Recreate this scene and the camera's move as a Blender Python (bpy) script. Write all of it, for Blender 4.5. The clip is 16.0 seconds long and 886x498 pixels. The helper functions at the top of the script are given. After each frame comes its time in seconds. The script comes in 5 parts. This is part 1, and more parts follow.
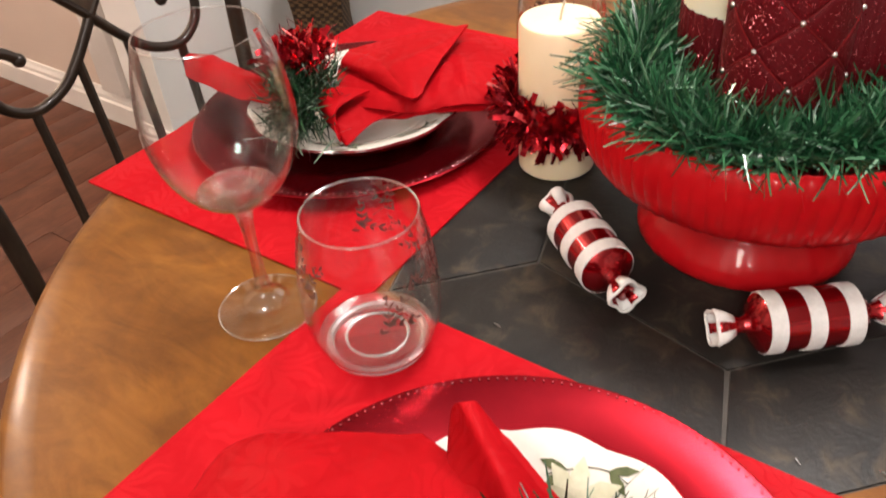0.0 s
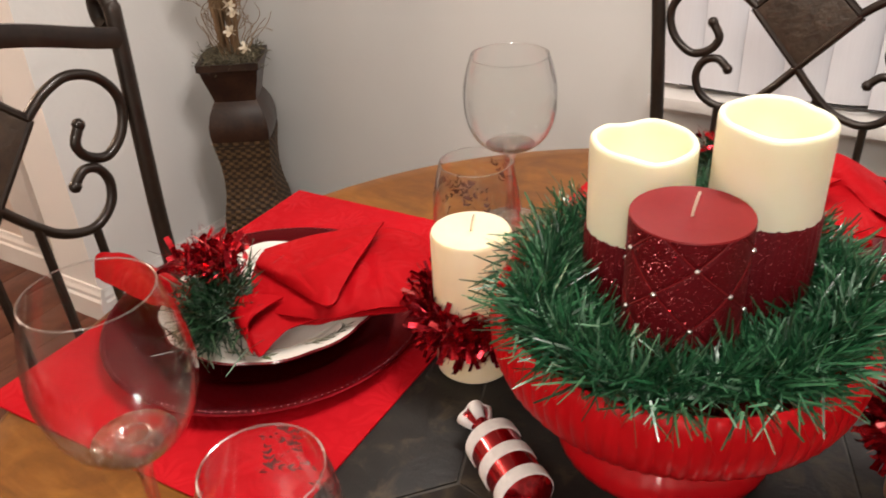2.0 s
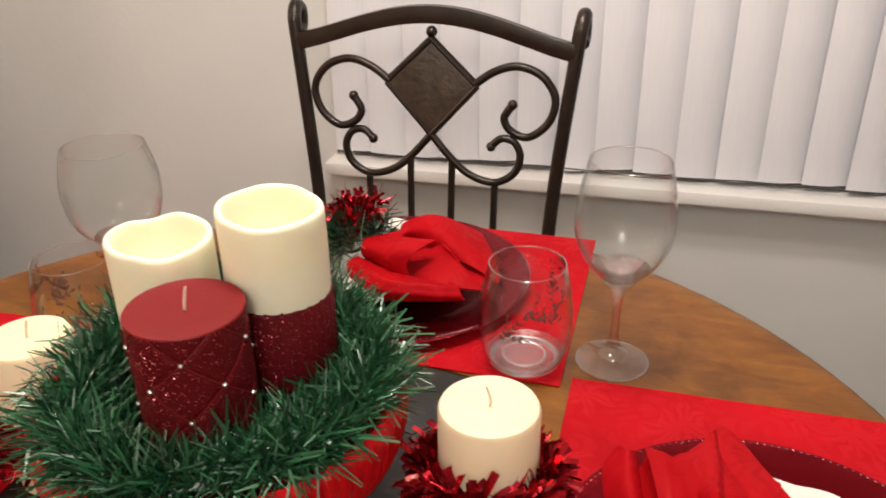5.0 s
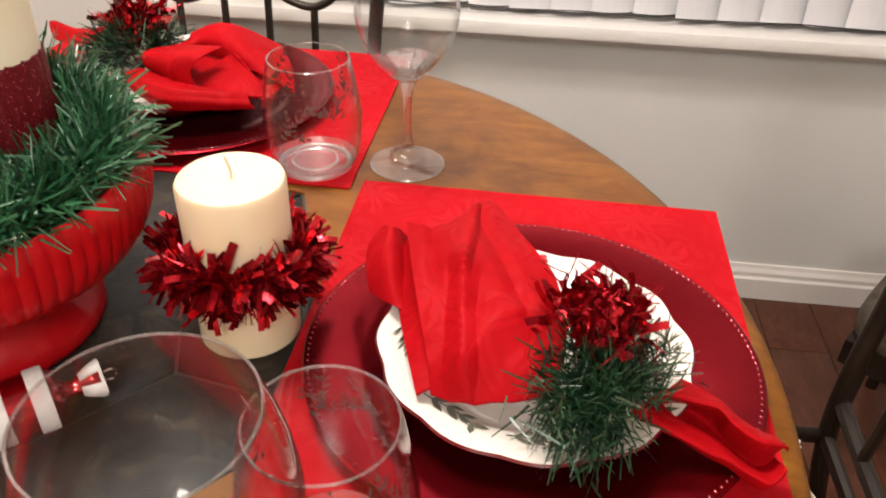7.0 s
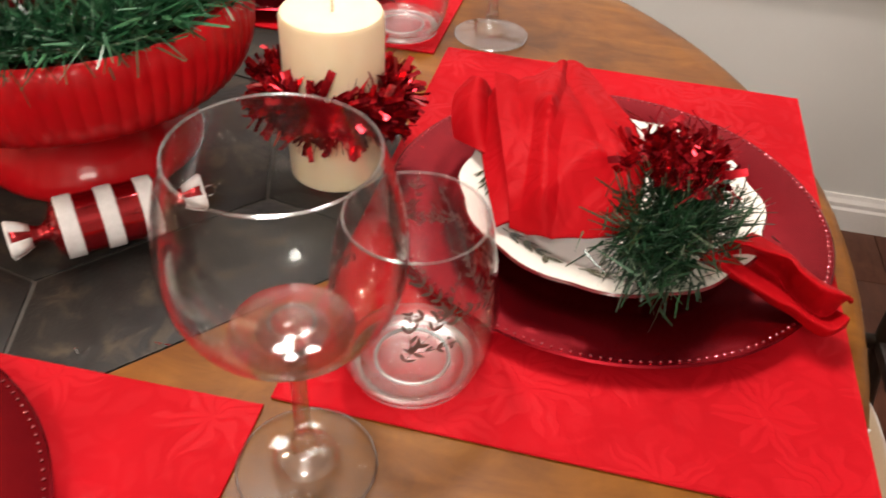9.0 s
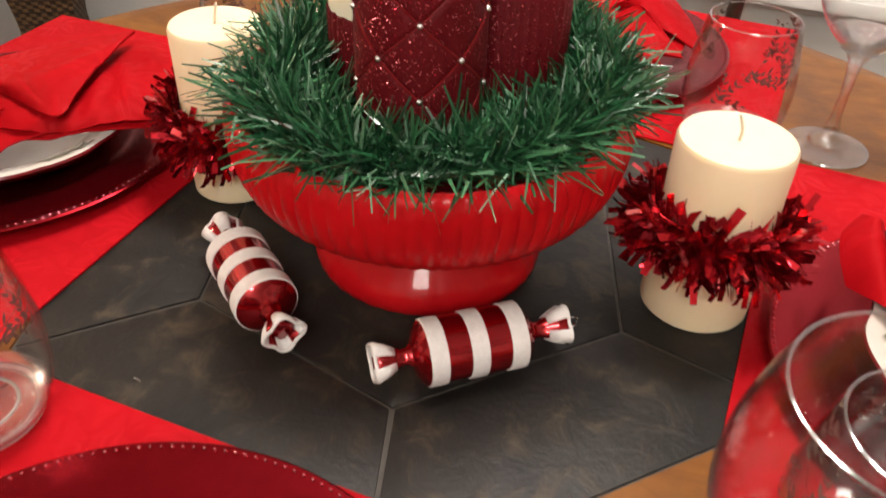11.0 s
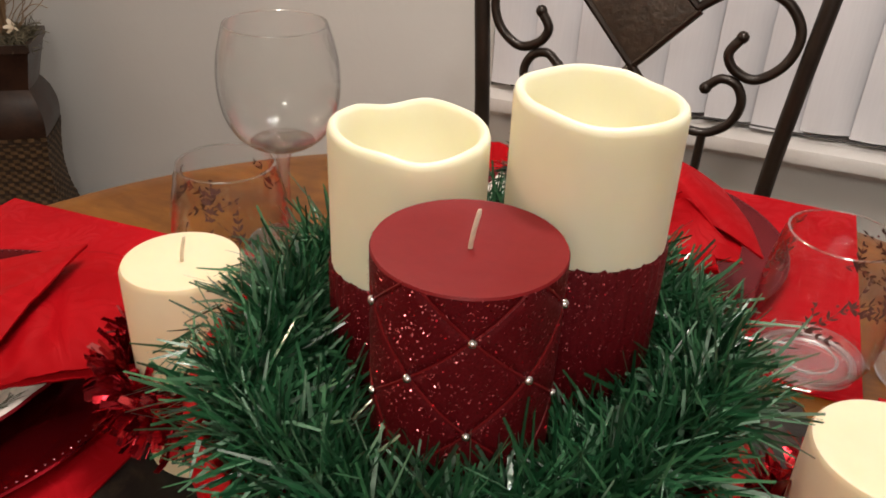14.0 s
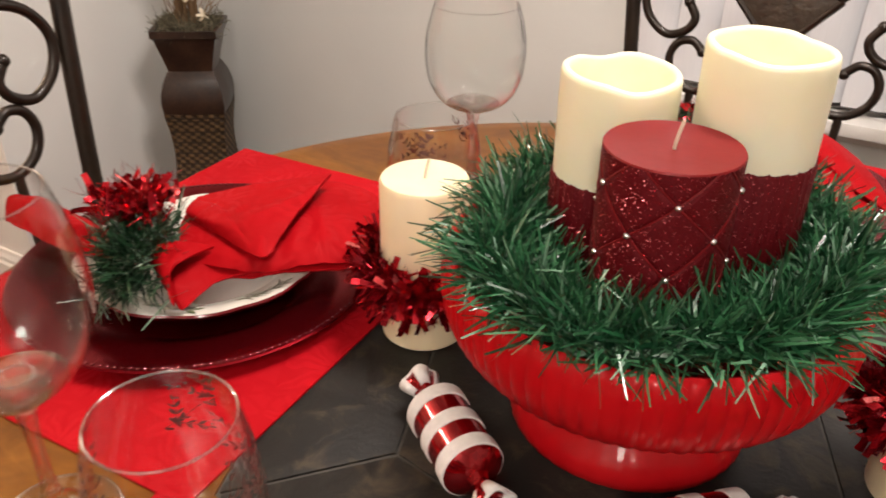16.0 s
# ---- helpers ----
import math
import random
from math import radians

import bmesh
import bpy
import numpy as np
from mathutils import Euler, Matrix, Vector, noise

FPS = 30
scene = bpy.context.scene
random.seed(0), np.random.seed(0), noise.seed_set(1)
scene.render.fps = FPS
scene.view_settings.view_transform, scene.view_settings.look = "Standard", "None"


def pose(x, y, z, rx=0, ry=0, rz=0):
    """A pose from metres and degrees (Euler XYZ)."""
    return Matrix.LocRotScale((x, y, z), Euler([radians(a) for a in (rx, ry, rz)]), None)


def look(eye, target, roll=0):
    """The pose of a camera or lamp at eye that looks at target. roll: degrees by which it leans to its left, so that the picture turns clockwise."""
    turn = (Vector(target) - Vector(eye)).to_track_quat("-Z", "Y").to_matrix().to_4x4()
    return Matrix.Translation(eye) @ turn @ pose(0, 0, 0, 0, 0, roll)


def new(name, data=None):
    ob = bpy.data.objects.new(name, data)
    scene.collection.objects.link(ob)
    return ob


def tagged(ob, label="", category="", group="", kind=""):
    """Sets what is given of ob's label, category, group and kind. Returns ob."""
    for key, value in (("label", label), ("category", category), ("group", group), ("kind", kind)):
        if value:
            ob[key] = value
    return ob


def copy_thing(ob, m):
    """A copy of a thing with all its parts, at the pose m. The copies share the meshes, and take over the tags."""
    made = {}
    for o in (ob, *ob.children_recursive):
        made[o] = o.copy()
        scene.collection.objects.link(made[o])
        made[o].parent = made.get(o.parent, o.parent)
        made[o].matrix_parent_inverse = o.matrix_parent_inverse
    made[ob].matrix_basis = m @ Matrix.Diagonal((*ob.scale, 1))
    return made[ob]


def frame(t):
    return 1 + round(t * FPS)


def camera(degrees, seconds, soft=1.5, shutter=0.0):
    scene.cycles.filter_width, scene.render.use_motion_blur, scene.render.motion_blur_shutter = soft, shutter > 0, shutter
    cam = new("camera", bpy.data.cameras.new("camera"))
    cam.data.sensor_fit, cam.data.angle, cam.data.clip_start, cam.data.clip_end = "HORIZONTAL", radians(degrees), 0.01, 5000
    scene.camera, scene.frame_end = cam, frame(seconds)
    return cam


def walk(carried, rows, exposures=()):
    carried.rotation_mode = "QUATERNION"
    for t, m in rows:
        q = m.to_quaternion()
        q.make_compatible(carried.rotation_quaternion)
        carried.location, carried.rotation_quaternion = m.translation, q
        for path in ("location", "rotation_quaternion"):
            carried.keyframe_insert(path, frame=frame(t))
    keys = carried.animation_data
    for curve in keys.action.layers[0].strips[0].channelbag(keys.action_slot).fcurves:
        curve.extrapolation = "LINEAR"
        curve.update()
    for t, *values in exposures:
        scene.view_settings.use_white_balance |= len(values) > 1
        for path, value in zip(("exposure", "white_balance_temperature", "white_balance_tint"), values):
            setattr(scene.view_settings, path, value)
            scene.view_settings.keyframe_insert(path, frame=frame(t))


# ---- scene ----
cam = camera(57.4, 16.0, 1.7, 0.3)
PATH = [
    (0, (0.124, -0.577, 1.17), (-0.845, 0.662, -0.065), -4.5),
    (0.5, (0.109, -0.559, 1.191), (-0.884, 0.74, 0.038), -4.2),
    (1, (0.1, -0.549, 1.209), (-0.887, 0.802, 0.112), -3.6),
    (1.5, (0.101, -0.538, 1.222), (-0.87, 0.862, 0.174), -3.2),
    (2, (0.114, -0.516, 1.233), (-0.808, 0.941, 0.218), -3.2),
    (2.5, (0.137, -0.499, 1.241), (-0.702, 1.029, 0.261), -2.5),
    (3, (0.167, -0.483, 1.249), (-0.592, 1.109, 0.304), -2.3),
    (3.5, (0.189, -0.473, 1.255), (-0.494, 1.169, 0.34), -1.6),
    (4, (0.214, -0.464, 1.263), (-0.395, 1.218, 0.369), -1.0),
    (4.2, (0.227, -0.461, 1.265), (-0.35, 1.237, 0.379), -1.0),
    (6.3, (0.36, -0.439, 1.204), (0.12, 1.25, 0.161), 0.7),
    (6.5, (0.367, -0.44, 1.193), (0.156, 1.232, 0.116), 1.0),
    (7, (0.389, -0.444, 1.168), (0.233, 1.183, 0.016), 1.7),
    (7.5, (0.404, -0.447, 1.15), (0.291, 1.137, -0.066), 2.7),
    (8, (0.411, -0.457, 1.14), (0.304, 1.097, -0.115), 3.3),
    (8.5, (0.402, -0.477, 1.135), (0.252, 1.053, -0.144), 3.5),
    (9, (0.378, -0.505, 1.133), (0.119, 0.997, -0.163), 3.4),
    (9.5, (0.349, -0.534, 1.129), (-0.049, 0.927, -0.178), 2.5),
    (10, (0.308, -0.54, 1.13), (-0.19, 0.898, -0.167), 2.0),
    (10.2, (0.277, -0.534, 1.137), (-0.25, 0.901, -0.153), 1.9),
    (12.3, (0.135, -0.344, 1.139), (-0.474, 1.215, 0.043), 3.0),
    (12.5, (0.128, -0.334, 1.139), (-0.478, 1.236, 0.059), 3.3),
    (13, (0.115, -0.311, 1.138), (-0.479, 1.292, 0.1), 3.9),
    (13.5, (0.102, -0.303, 1.145), (-0.486, 1.322, 0.138), 3.6),
    (14, (0.095, -0.316, 1.142), (-0.509, 1.308, 0.143), 2.6),
    (14.5, (0.095, -0.34, 1.13), (-0.528, 1.264, 0.111), 2.0),
    (15, (0.099, -0.367, 1.129), (-0.553, 1.214, 0.093), 1.3),
    (15.5, (0.097, -0.417, 1.136), (-0.619, 1.142, 0.108), 1.0),
    (16, (0.101, -0.48, 1.16), (-0.741, 1.03, 0.155), 1.0),
]
EXPOSURES = [(0, 0.18, 6200, 10), (0.5, 0.18, 6200, 10), (1, 0.12, 6200, 10), (1.5, 0, 6150, 10), (2, -0.11, 6300, 10), (2.5, -0.2, 6300, 10), (3, -0.43, 6450, 10), (3.5, -0.53, 6450, 10), (4.2, -0.45, 6450, 10), (6.3, 0.03, 6400, 10), (7, 0.12, 6400, 10), (8, 0.11, 6400, 10), (9, 0.03, 6400, 10), (10.2, 0.02, 6400, 10), (12.3, -0.09, 6450, 10), (12.5, -0.15, 6450, 10), (13, -0.39, 6450, 10), (13.5, -0.55, 6450, 10), (14, -0.59, 6450, 10), (14.5, -0.37, 6450, 10), (15, -0.18, 6450, 10), (15.5, -0.1, 6450, 10), (16, -0.06, 6450, 10)]
walk(cam, [(t, look(eye, target, roll)) for t, eye, target, roll in PATH], EXPOSURES)

# ---- world and lamps ----
world = bpy.data.worlds.new("room_dark")
world.use_nodes = True
world.node_tree.nodes["Background"].inputs["Color"].default_value = (1.0, 0.86, 0.72, 1)
world.node_tree.nodes["Background"].inputs["Strength"].default_value = 0.004
scene.world = world


def bulb(name, place, watts, colour, radius):
    lamp = bpy.data.lights.new(name, "POINT")
    lamp.energy, lamp.color, lamp.shadow_soft_size = watts, colour, radius
    ob = new(name, lamp)
    ob.location = place
    return ob


def spot_bulb(name, place, watts, colour, radius):
    """An unseen bulb cut to a wide downward cone to keep the ceiling dim."""
    lamp = bpy.data.lights.new(name, "SPOT")
    lamp.energy, lamp.color, lamp.shadow_soft_size = watts, colour, radius
    lamp.spot_size, lamp.spot_blend = radians(168), 0.25
    ob = new(name, lamp)
    ob.location = place
    return ob


WARM = (1.0, 0.90, 0.82)
spot_bulb("dining_light_bulb", (-0.10, 0.34, 2.0), 28.5, WARM, 0.075)
spot_bulb("dining_light_bulb", (0.24, 0.28, 2.0), 28.5, WARM, 0.075)
spot_bulb("dining_light_bulb", (0.07, 0.04, 2.0), 28.5, WARM, 0.075)
# Unseen fill lamp added to the south to lift faces turned that way.
bulb("south_fill_light", (0.55, -1.75, 2.15), 62, (1.0, 0.91, 0.82), 0.22)
bulb("hall_light_bulb", (-2.65, -0.25, 2.1), 68, (1.0, 0.74, 0.55), 0.10)

# ---- materials ----


class Nodes:
    """A short way to write node trees."""

    def __init__(self, name):
        self.mat = bpy.data.materials.new(name)
        self.mat.use_nodes = True
        self.tree = self.mat.node_tree
        self.bsdf = self.tree.nodes["Principled BSDF"]
        self.out = self.tree.nodes["Material Output"]

    def add(self, kind, **values):
        node = self.tree.nodes.new(kind)
        for key, value in values.items():
            node.inputs[key.replace("_", " ")].default_value = value
        return node

    def link(self, a, b):
        self.tree.links.new(a, b)

    def coords(self, stretch=(1, 1, 1), rough=None):
        tc = self.add("ShaderNodeTexCoord")
        mp = self.add("ShaderNodeMapping")
        mp.inputs["Scale"].default_value = stretch
        self.link(tc.outputs["Object"], mp.inputs["Vector"])
        return mp.outputs["Vector"]

    def noise(self, vec, scale, detail=4.0, rough=0.55, distort=0.0):
        n = self.add("ShaderNodeTexNoise", Scale=scale, Detail=detail, Roughness=rough, Distortion=distort)
        self.link(vec, n.inputs["Vector"])
        return n.outputs["Fac"]

    def ramp(self, fac, stops):
        r = self.add("ShaderNodeValToRGB")
        els = r.color_ramp.elements
        while len(els) < len(stops):
            els.new(0.5)
        for el, (pos, col) in zip(els, stops):
            el.position = pos
            el.color = (*col, 1) if len(col) == 3 else col
        self.link(fac, r.inputs["Fac"])
        return r.outputs["Color"]

    def mix(self, fac, a, b, kind="MIX"):
        m = self.tree.nodes.new("ShaderNodeMix")
        m.data_type, m.blend_type = "RGBA", kind
        for socket, value in ((m.inputs[0], fac), (m.inputs[6], a), (m.inputs[7], b)):
            if hasattr(value, "is_linked"):
                self.link(value, socket)
            elif isinstance(value, (int, float)):
                socket.default_value = value
            else:
                socket.default_value = (*value, 1)
        return m.outputs[2]

    def remap(self, fac, lo, hi):
        m = self.add("ShaderNodeMapRange")
        m.inputs["To Min"].default_value, m.inputs["To Max"].default_value = lo, hi
        self.link(fac, m.inputs["Value"])
        return m.outputs["Result"]

    def bump(self, height, strength, distance=0.002, normal=None):
        b = self.add("ShaderNodeBump", Strength=strength, Distance=distance)
        self.link(height, b.inputs["Height"])
        if normal is not None:
            self.link(normal, b.inputs["Normal"])
        self.link(b.outputs["Normal"], self.bsdf.inputs["Normal"])
        return b.outputs["Normal"]

    def set(self, **values):
        for key, value in values.items():
            socket = self.bsdf.inputs[key.replace("_", " ")]
            if hasattr(value, "is_linked"):
                self.link(value, socket)
            elif isinstance(value, tuple):
                socket.default_value = (*value, 1)
            else:
                socket.default_value = value
        return self


def surface(name, dark, light, scale=30.0, rough=(0.4, 0.55), bump=0.1, grain=200.0, metal=0.0, coat=0.0, stretch=(1, 1, 1), distance=0.001, sheen=0.0):
    """A surface whose tone varies between dark and light at two scales."""
    n = Nodes(name)
    v = n.coords(stretch)
    big, fine = n.noise(v, scale), n.noise(v, grain, 3.0)
    both = n.mix(0.35, big, fine)
    n.set(Base_Color=n.ramp(both, ((0.3, dark), (0.7, light))), Roughness=n.remap(big, *rough), Metallic=metal, Coat_Weight=coat, Sheen_Weight=sheen)
    if bump:
        n.bump(fine, bump, distance)
    return n.mat


def islands(name, stops, rough=0.35, metal=0.0, spec=0.5, coat=0.0):
    """Each loose piece of the mesh gets its own tone."""
    n = Nodes(name)
    g = n.add("ShaderNodeNewGeometry")
    v = n.coords()
    n.set(Base_Color=n.ramp(g.outputs["Random Per Island"], stops), Roughness=rough, Metallic=metal, Specular_IOR_Level=spec, Coat_Weight=coat)
    n.bump(n.noise(v, 400.0, 2.0), 0.05)
    return n.mat


def damask(name, dark, light, vein, crease_depth=0.004, gloss=0.10, rough=(0.75, 0.55)):
    """Red table linen: satin poinsettia figures on a matt ground, with creases."""
    n = Nodes(name)
    v = n.coords()

    def calc(kind, a, b=None):
        m = n.tree.nodes.new("ShaderNodeMath")
        m.operation = kind
        for k, q in enumerate((a, b)):
            if hasattr(q, "is_linked"):
                n.link(q, m.inputs[k])
            elif q is not None:
                m.inputs[k].default_value = q
        return m.outputs[0]

    bent = n.add("ShaderNodeTexNoise", Scale=22.0, Detail=2.0)
    n.link(v, bent.inputs["Vector"])
    shift = n.add("ShaderNodeVectorMath")
    shift.operation = "MULTIPLY_ADD"
    shift.inputs[1].default_value = (0.050, 0.050, 0.0)
    n.link(bent.outputs["Color"], shift.inputs[0])
    n.link(v, shift.inputs[2])
    vor = n.add("ShaderNodeTexVoronoi", Scale=12.5)
    vor.voronoi_dimensions = "2D"
    n.link(shift.outputs[0], vor.inputs["Vector"])
    away = n.add("ShaderNodeVectorMath")
    away.operation = "SUBTRACT"
    n.link(shift.outputs[0], away.inputs[0])
    n.link(vor.outputs["Position"], away.inputs[1])
    xyz = n.add("ShaderNodeSeparateXYZ")
    n.link(away.outputs[0], xyz.inputs[0])
    angle = calc("ARCTAN2", xyz.outputs[1], xyz.outputs[0])
    far = calc("SQRT", calc("ADD", calc("MULTIPLY", xyz.outputs[0], xyz.outputs[0]), calc("MULTIPLY", xyz.outputs[1], xyz.outputs[1])))
    lobe = calc("ABSOLUTE", calc("COSINE", calc("MULTIPLY", angle, 3.5)))
    reach = calc("ADD", calc("MULTIPLY", lobe, 0.026), 0.013)
    inside = n.ramp(calc("MULTIPLY", calc("SUBTRACT", reach, far), 60.0), ((0.0, (0, 0, 0)), (0.12, (1, 1, 1))))
    rib = n.ramp(lobe, ((0.93, (1, 1, 1)), (0.985, (0.25, 0.25, 0.25))))
    leaves = n.add("ShaderNodeTexVoronoi", Scale=52.0)
    leaves.feature = "DISTANCE_TO_EDGE"
    n.link(shift.outputs[0], leaves.inputs["Vector"])
    small = n.ramp(leaves.outputs["Distance"], ((0.08, (0, 0, 0)), (0.20, (0.45, 0.45, 0.45))))
    figure = n.mix(inside, small, rib)
    tone = n.ramp(n.noise(v, 7.0, 3.0, 0.55, 0.6), ((0.3, dark), (0.7, light)))
    weave = n.noise(v, 1500.0, 1.0)
    n.set(Base_Color=n.mix(n.remap(figure, 0.0, 0.34), tone, vein), Roughness=n.remap(figure, *rough), Specular_IOR_Level=gloss)
    crease = n.noise(v, 30.0, 3.0, 0.5, 0.9)
    first = n.bump(weave, 0.10, 0.0006)
    n.bump(crease, 0.35, crease_depth, n.bump(figure, 0.22, 0.001, first))
    return n.mat


def wood(name, dark, mid, light, along=(1, 9, 9), rough=(0.25, 0.4), coat=0.35, per_object=False):
    n = Nodes(name)
    v = n.coords(along)
    if per_object:
        info = n.add("ShaderNodeObjectInfo")
        shift = n.add("ShaderNodeVectorMath")
        shift.operation = "ADD"
        scaled = n.add("ShaderNodeVectorMath")
        scaled.operation = "SCALE"
        scaled.inputs[3].default_value = 37.0
        n.link(info.outputs["Random"], scaled.inputs[0])
        n.link(v, shift.inputs[0])
        n.link(scaled.outputs[0], shift.inputs[1])
        v = shift.outputs[0]
    broad = n.noise(v, 2.2, 5.0, 0.6, 0.8)
    streak = n.noise(v, 9.0, 6.0, 0.65, 1.5)
    col = n.ramp(n.mix(0.5, broad, streak), ((0.28, dark), (0.5, mid), (0.72, light)))
    tc = n.add("ShaderNodeTexCoord")
    blotch = n.noise(tc.outputs["Object"], 13.0, 5.0, 0.62, 0.7)
    col = n.mix(0.75, col, n.ramp(blotch, ((0.34, (0.62, 0.55, 0.50)), (0.58, (1.08, 1.06, 1.04)))), "MULTIPLY")
    if per_object:
        col = n.mix(0.5, col, n.ramp(info.outputs["Random"], ((0.0, (0.80, 0.76, 0.76)), (1.0, (1.0, 1.0, 1.0)))), "MULTIPLY")
    n.set(Base_Color=col, Roughness=n.remap(broad, *rough), Coat_Weight=coat, Coat_Roughness=0.15, Specular_IOR_Level=0.2)
    n.bump(streak, 0.08, 0.001)
    return n.mat


def wax(name, colour, deep):
    n = Nodes(name)
    v = n.coords()
    big = n.noise(v, 25.0)
    n.set(Base_Color=n.ramp(big, ((0.3, deep), (0.7, colour))), Roughness=0.42, Subsurface_Weight=0.4, Subsurface_Scale=0.008)
    n.bsdf.inputs["Subsurface Radius"].default_value = (1.0, 0.85, 0.55)
    n.bump(n.noise(v, 120.0), 0.05, 0.0008)
    return n.mat


def glancing(n, least):
    """Mirror strength of a glass surface: weak straight on, strong at a glancing angle, alike from both sides."""
    lw = n.add("ShaderNodeLayerWeight", Blend=0.5)
    p = n.tree.nodes.new("ShaderNodeMath")
    p.operation = "POWER"
    p.inputs[1].default_value = 3.6
    n.link(lw.outputs["Facing"], p.inputs[0])
    return n.remap(p.outputs[0], least, 0.95)


def clear_glass(name, solid=0.0, least=0.07, rough=0.02):
    """Blown glass: mirror at a glancing angle, clear straight on; solid: the share of light that is bent as in thick glass."""
    n = Nodes(name)
    t = n.tree
    tr = t.nodes.new("ShaderNodeBsdfTransparent")
    tr.inputs["Color"].default_value = (0.99, 0.995, 0.992, 1)
    body = tr
    if solid:
        rf = t.nodes.new("ShaderNodeBsdfRefraction")
        rf.inputs["IOR"].default_value = 1.46
        rf.inputs["Roughness"].default_value = 0.02
        body = t.nodes.new("ShaderNodeMixShader")
        body.inputs[0].default_value = solid
        t.links.new(tr.outputs[0], body.inputs[1])
        t.links.new(rf.outputs[0], body.inputs[2])
    gl = t.nodes.new("ShaderNodeBsdfGlossy")
    gl.inputs["Roughness"].default_value = rough
    mx = t.nodes.new("ShaderNodeMixShader")
    t.links.new(glancing(n, least), mx.inputs[0])
    t.links.new(body.outputs[0], mx.inputs[1])
    t.links.new(gl.outputs[0], mx.inputs[2])
    t.links.new(mx.outputs[0], n.out.inputs["Surface"])
    return n.mat


def glitter(name, dark, light, sparkle):
    """Crushed glitter: small flakes, a few of which catch the lamps."""
    n = Nodes(name)
    v = n.coords()
    flake = n.add("ShaderNodeTexVoronoi", Scale=1800.0)
    n.link(v, flake.inputs["Vector"])
    spec = n.add("ShaderNodeTexVoronoi", Scale=1700.0)
    n.link(v, spec.inputs["Vector"])
    pick = n.ramp(spec.outputs["Color"], ((0.85, (0, 0, 0)), (0.88, (1, 1, 1))))
    tone = n.mix(n.remap(flake.outputs["Color"], 0.0, 1.0), dark, light)
    n.set(Base_Color=n.mix(pick, tone, sparkle), Metallic=n.remap(pick, 0.10, 1.0), Roughness=n.remap(pick, 0.55, 0.25), Specular_IOR_Level=0.2)
    tilt = n.add("ShaderNodeVectorMath")
    tilt.operation = "MULTIPLY_ADD"
    tilt.inputs[1].default_value = (1.1, 1.1, 1.1)
    tilt.inputs[2].default_value = (-0.55, -0.55, -0.55)
    n.link(spec.outputs["Color"], tilt.inputs[0])
    geo = n.add("ShaderNodeNewGeometry")
    lean = n.add("ShaderNodeVectorMath")
    n.link(geo.outputs["Normal"], lean.inputs[0])
    amount = n.add("ShaderNodeVectorMath")
    amount.operation = "MULTIPLY"
    n.link(tilt.outputs[0], amount.inputs[0])
    n.link(n.remap(pick, 0.22, 1.0), amount.inputs[1])
    n.link(amount.outputs[0], lean.inputs[1])
    unit = n.add("ShaderNodeVectorMath")
    unit.operation = "NORMALIZE"
    n.link(lean.outputs[0], unit.inputs[0])
    n.link(unit.outputs[0], n.bsdf.inputs["Normal"])
    return n.mat


def slate(name):
    n = Nodes(name)
    v = n.coords()
    info = n.add("ShaderNodeObjectInfo")
    big, mid, fine = n.noise(v, 9.0, 5.0, 0.6, 1.0), n.noise(v, 34.0, 6.0, 0.65, 0.6), n.noise(v, 260.0, 3.0)
    base = n.ramp(big, ((0.3, (0.0056, 0.0052, 0.0050)), (0.7, (0.018, 0.016, 0.0135))))
    rust = n.ramp(mid, ((0.52, (0, 0, 0)), (0.68, (1, 1, 1))))
    col = n.mix(n.remap(rust, 0.0, 0.60), base, (0.080, 0.058, 0.034))
    col = n.mix(n.remap(info.outputs["Random"], 0.0, 0.3), col, (0.030, 0.027, 0.022))
    n.set(Base_Color=col, Roughness=n.remap(mid, 0.36, 0.6), Specular_IOR_Level=0.3)
    n.bump(fine, 0.25, 0.0008, n.bump(mid, 0.35, 0.003))
    return n.mat


def painted_wall(name, dark, light):
    n = Nodes(name)
    v = n.coords()
    n.set(Base_Color=n.ramp(n.noise(v, 1.6, 3.0), ((0.3, dark), (0.7, light))), Roughness=0.62, Specular_IOR_Level=0.35)
    n.bump(n.noise(v, 70.0, 3.0), 0.16, 0.002, n.bump(n.noise(v, 11.0, 3.0, 0.6, 0.5), 0.28, 0.007))
    return n.mat


WALL = painted_wall("grey_wall_paint", (0.600, 0.598, 0.572), (0.650, 0.648, 0.622))
# The west wall's tone is lighter than that of the north wall.
WALL_WEST = painted_wall("west_wall_tone", (0.80, 0.785, 0.755), (0.84, 0.825, 0.795))
WALL_HALL = painted_wall("hall_wall_paint", (0.60, 0.50, 0.43), (0.65, 0.55, 0.48))
CEILING = painted_wall("ceiling_paint", (0.76, 0.75, 0.73), (0.80, 0.79, 0.77))
TRIM = surface("white_trim_paint", (0.70, 0.68, 0.65), (0.80, 0.78, 0.75), 6.0, (0.35, 0.5), 0.04)
BLIND = surface("white_blind_vinyl", (0.66, 0.66, 0.69), (0.75, 0.75, 0.78), 3.0, (0.4, 0.5), 0.03, 300.0, stretch=(1, 1, 0.05))
PANE = clear_glass("window_pane_glass")
FLOOR = wood("dark_floor_wood", (0.065, 0.022, 0.013), (0.105, 0.039, 0.022), (0.150, 0.060, 0.035), (9, 1, 9), (0.34, 0.48), 0.1, True)
GAP = surface("floor_joint_dark", (0.008, 0.005, 0.004), (0.015, 0.010, 0.008), 20.0)
